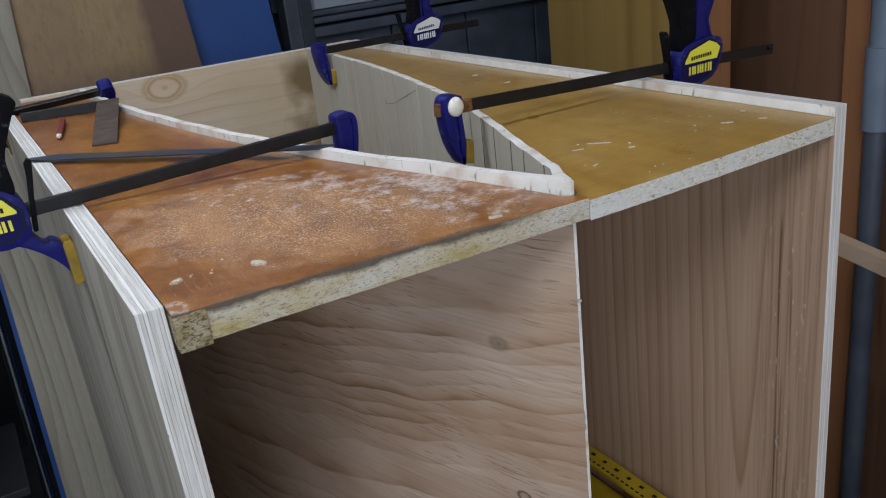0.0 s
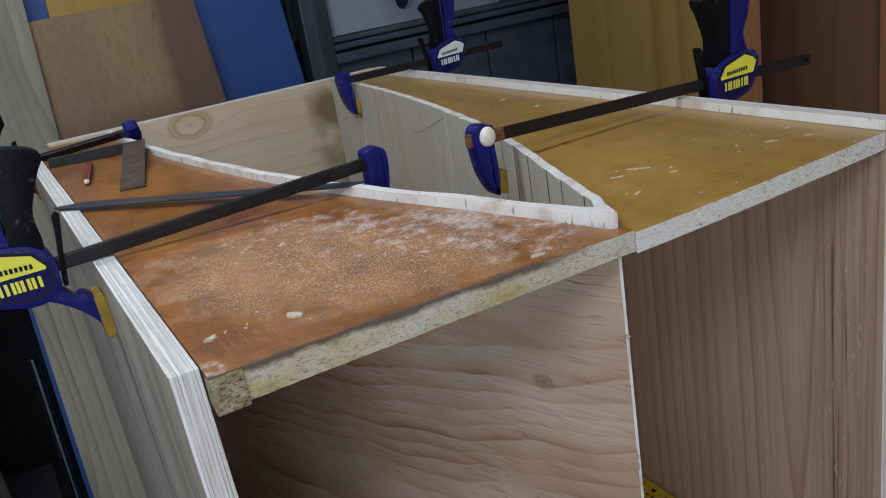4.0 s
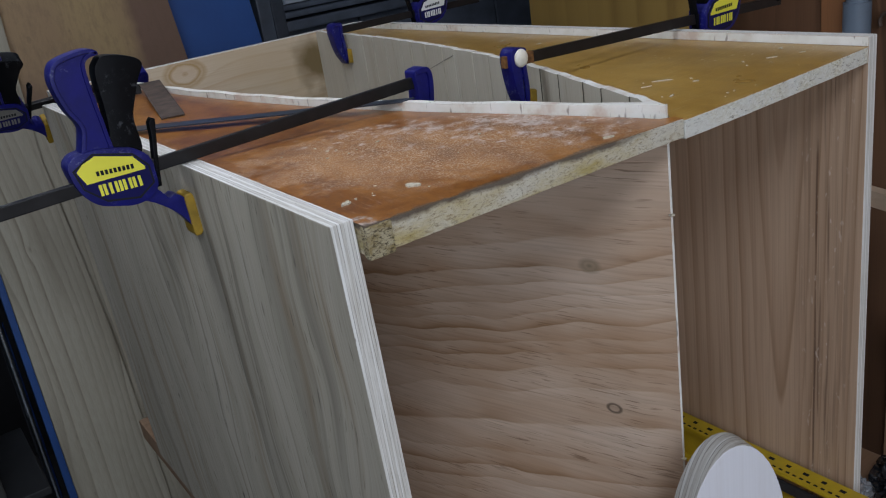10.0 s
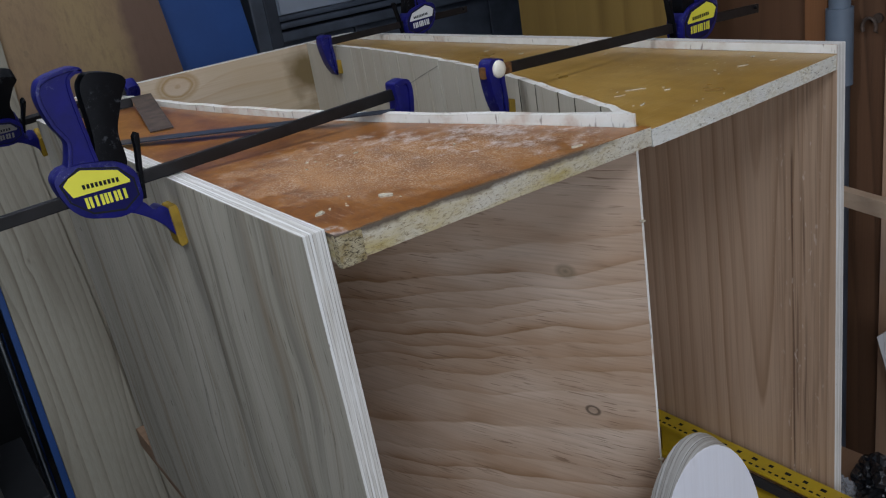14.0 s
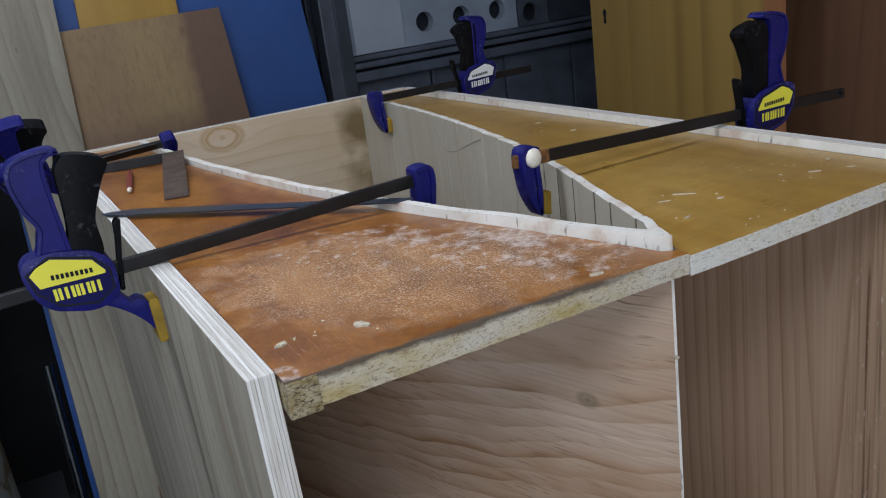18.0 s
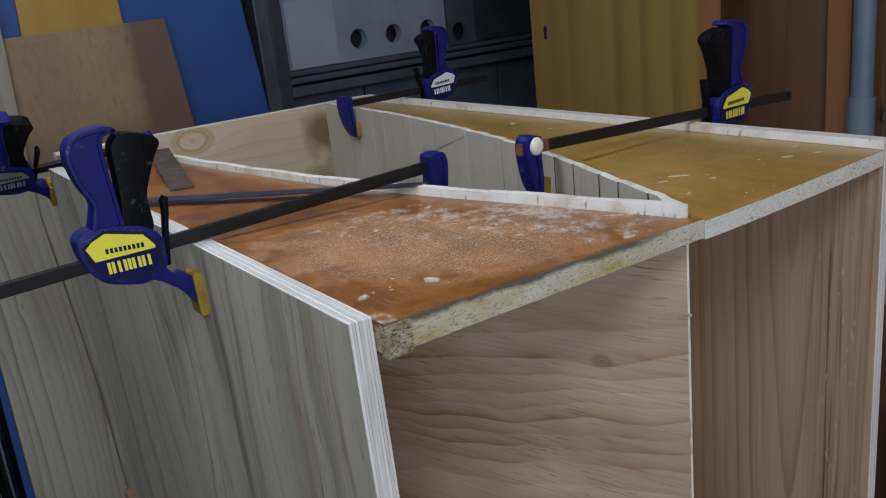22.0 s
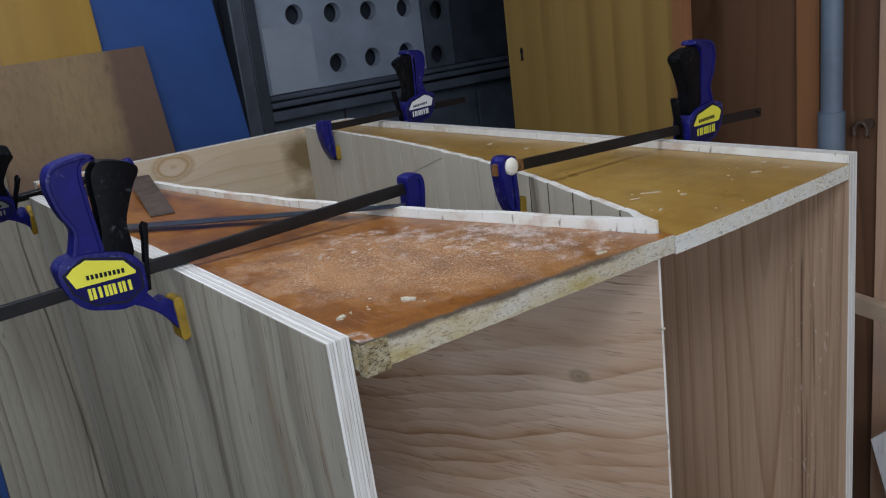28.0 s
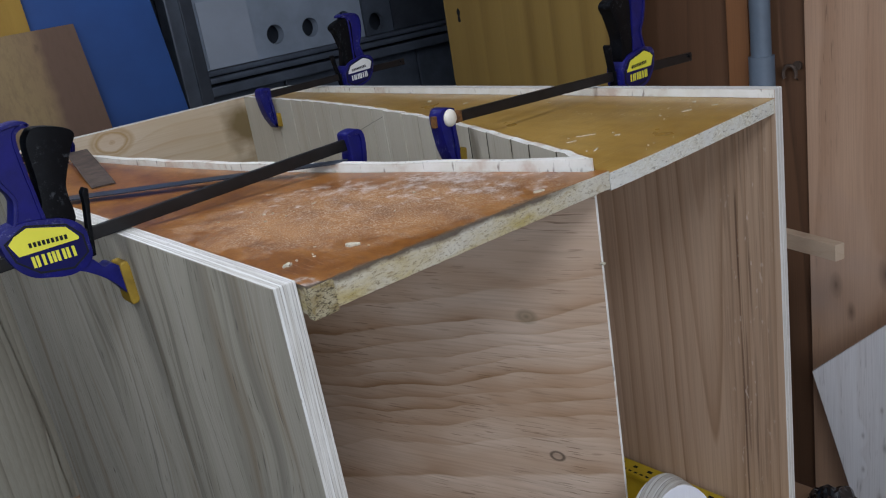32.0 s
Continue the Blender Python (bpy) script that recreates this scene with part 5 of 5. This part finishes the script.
# lining of the east wall
for nm, y0, y1, x, mat, lab, cat in (("brown_panel", 0.498, 1.29, 1.345, "brown_ply", "dark brown plywood panel on the wall", "panel"),
                                 ("orange_stud", 0.448, 0.496, 1.333, "stud", "orange-brown timber stud on the wall", "stud"),
                                 ("brown_stud", 0.342, 0.446, 1.357, "brown_ply", "brown timber stud beside the grey pipe", "stud"),
                                 ("wall_plywood", -1.6, 0.340, 1.345, "wall_ply", "reddish knotty plywood wall lining", "panel")):
    t = thing(nm, (x, (y0 + y1) / 2, 0), lab, cat, kind="structure")
    part("sheet", local(block(x, 1.5, y0, y1, 0, 2.45, 0.002), t), M[mat], t)
M["pipe_grey"] = plain("grey_plastic_pipe", (0.15, 0.19, 0.24), 0.5, 0, 0.12, 12)
pipe = thing("conduit_pipe", (1.325, 0.418, 0), "grey plastic conduit pipe running up the wall", "pipe")
part("upper_pipe", local(rod((1.325, 0.418, 1.30), (1.325, 0.418, 2.45), 0.0195, 24), pipe), M["pipe_grey"], pipe, "", True)
part("socket", local(rod((1.325, 0.418, 1.17), (1.325, 0.418, 1.315), 0.0245, 24), pipe), M["pipe_grey"], pipe, "", True)
part("lower_pipe", local(rod((1.325, 0.418, 0), (1.325, 0.418, 1.18), 0.0195, 24), pipe), M["grey_mid"], pipe, "", True)
hook = thing("wall_hook", (1.357, 0.372, 1.276), "small rusty iron hook screwed into the brown stud", "hook")
hk = bmesh.new()
loops = []
for i in range(15):
    a = -0.6 + 4.6 * i / 14
    mid, away = Vector((-0.012, 0.013 * math.cos(a), 0.016 * math.sin(a))), Vector((0, math.cos(a), math.sin(a)))
    if i == 14:
        mid.x = 0.0
    loops.append([hk.verts.new(mid + 0.0034 * (math.cos(b) * away + math.sin(b) * Vector((1, 0, 0)))) for b in np.linspace(0, 2 * math.pi, 9)[:-1]])
for a, b in zip(loops, loops[1:]):
    for j in range(8):
        hk.faces.new((a[j], a[(j + 1) % 8], b[(j + 1) % 8], b[j]))
hk.faces.new(loops[0])
hk.faces.new(loops[-1][::-1])
part("iron", hk, M["rust"], hook, "", True)
part("screw_plate", rod((-0.006, -0.012, 0.014), (0.0, -0.012, 0.014), 0.009, 14), M["rust"], hook)
door = thing("cupboard_door", (1.32, 1.0, 0), "tan veneered cupboard door with a keyhole leaning on the wall", "door")
part("leaf", block(0, 0.575, 0, 0.02, 0, 2.1, 0.001), M["tan_door"], door)
part("edge_strip", block(0.5755, 0.607, -0.001, 0.021, 0, 2.1, 0.0005), M["stud"], door, "orange edge strip")
part("keyhole", slab(smooth_line([(x + 0.028, z) for x, z in ((0.026, 1.434), (0.036, 1.434), (0.035, 1.448), (0.038, 1.458), (0.031, 1.466), (0.024, 1.458), (0.027, 1.448))], 3), 0.001, "xz", -0.0008), M["ink"], door, "dark keyhole")
door.matrix_world = pose(1.25, 1.25, 0, 0, 0, -95.7)

# batten nailed to the wall and whitewashed offcut leaning below it
bat = thing("batten", (1.2, 0.35, 1.03), "pale planed batten leaning on the tan door", "batten")
part("stick", moved(block(-0.01, 0.01, 0.0, 0.5, 0, 0.028, 0.0008), (0, 0, 0)), M["batten"], bat)
bat.matrix_world = pose(1.05, 0.132, 1.032, -0.6, 0, -15.5)
off = thing("plywood_offcut", (1.29, 0.0, 0), "whitewashed plywood offcut standing against the wall", "board")
ob = part("sheet", local(slab([(0.312, 0.672), (-0.12, 1.08), (-0.55, 0.0), (0.11, 0.0)], 0.018, "yz", 1.29, 0.001), off), [M["white_wash"], M["edge_off"]], off)
by_normal(ob, lambda n: 0 if abs(n.x) > 0.8 else 1)

# rack with clutter in the dark corner
rack = thing("storage_rack", (-0.5, 1.65, 0), "dark steel storage rack in the corner", "rack")
for z in (0.5, 1.16, 1.375):
    part("shelf", local(block(-1.3, -0.135, 1.45, 1.8, z - 0.02, z, 0.003), rack), M["rack_steel"], rack)
for x in (-1.28, -0.6):
    for y in (1.62, 1.78):
        part("upright", local(block(x - 0.015, x + 0.015, y - 0.015, y + 0.015, 0, 2.0, 0.002), rack), M["rack_steel"], rack)
crates = thing("blue_crate", (-0.3, 1.6, 1.375), "blue ribbed plastic crate on the rack", "crate")
part("tub", local(block(-0.5, -0.165, 1.48, 1.76, 1.376, 1.72, 0.006), crates), M["dark_blue"], crates)
for k in range(7):
    part("rib", local(block(-0.506, -0.160, 1.465, 1.765, 1.386 + 0.047 * k, 1.424 + 0.047 * k, 0.005), crates), M["pale_blue"], crates)
for k in range(4):
    d = thing("wooden_disc", (-0.29, 1.5, 1.16), "grey turned wooden disc in a stack", "disc", "stack of discs")
    part("disc", rod((0, 0, 0), (0, 0, 0.026), 0.085 - 0.006 * k, 28), M["dull_wood"], d, "", True)
    d.matrix_world = pose(-0.29 + 0.006 * (k % 2), 1.55 - 0.004 * k, 1.161 + 0.0265 * k)
plank = thing("plank_end", (-0.2, 1.5, 1.16), "pale plank lying on the rack", "plank")
part("plank", local(block(-0.30, -0.16, 1.52, 1.78, 1.161, 1.182, 0.001), plank), M["dull_wood"], plank)
sack = thing("spattered_sheet", (-0.35, 1.4, 0), "white dust sheet with ochre stains hanging over a drum", "sheet")
bm = rod((-0.47, 1.5, 0.0), (-0.47, 1.5, 1.08), 0.26, 40, 0.235)
part("cloth", local(bm, sack), M["spatter"], sack, "", True)
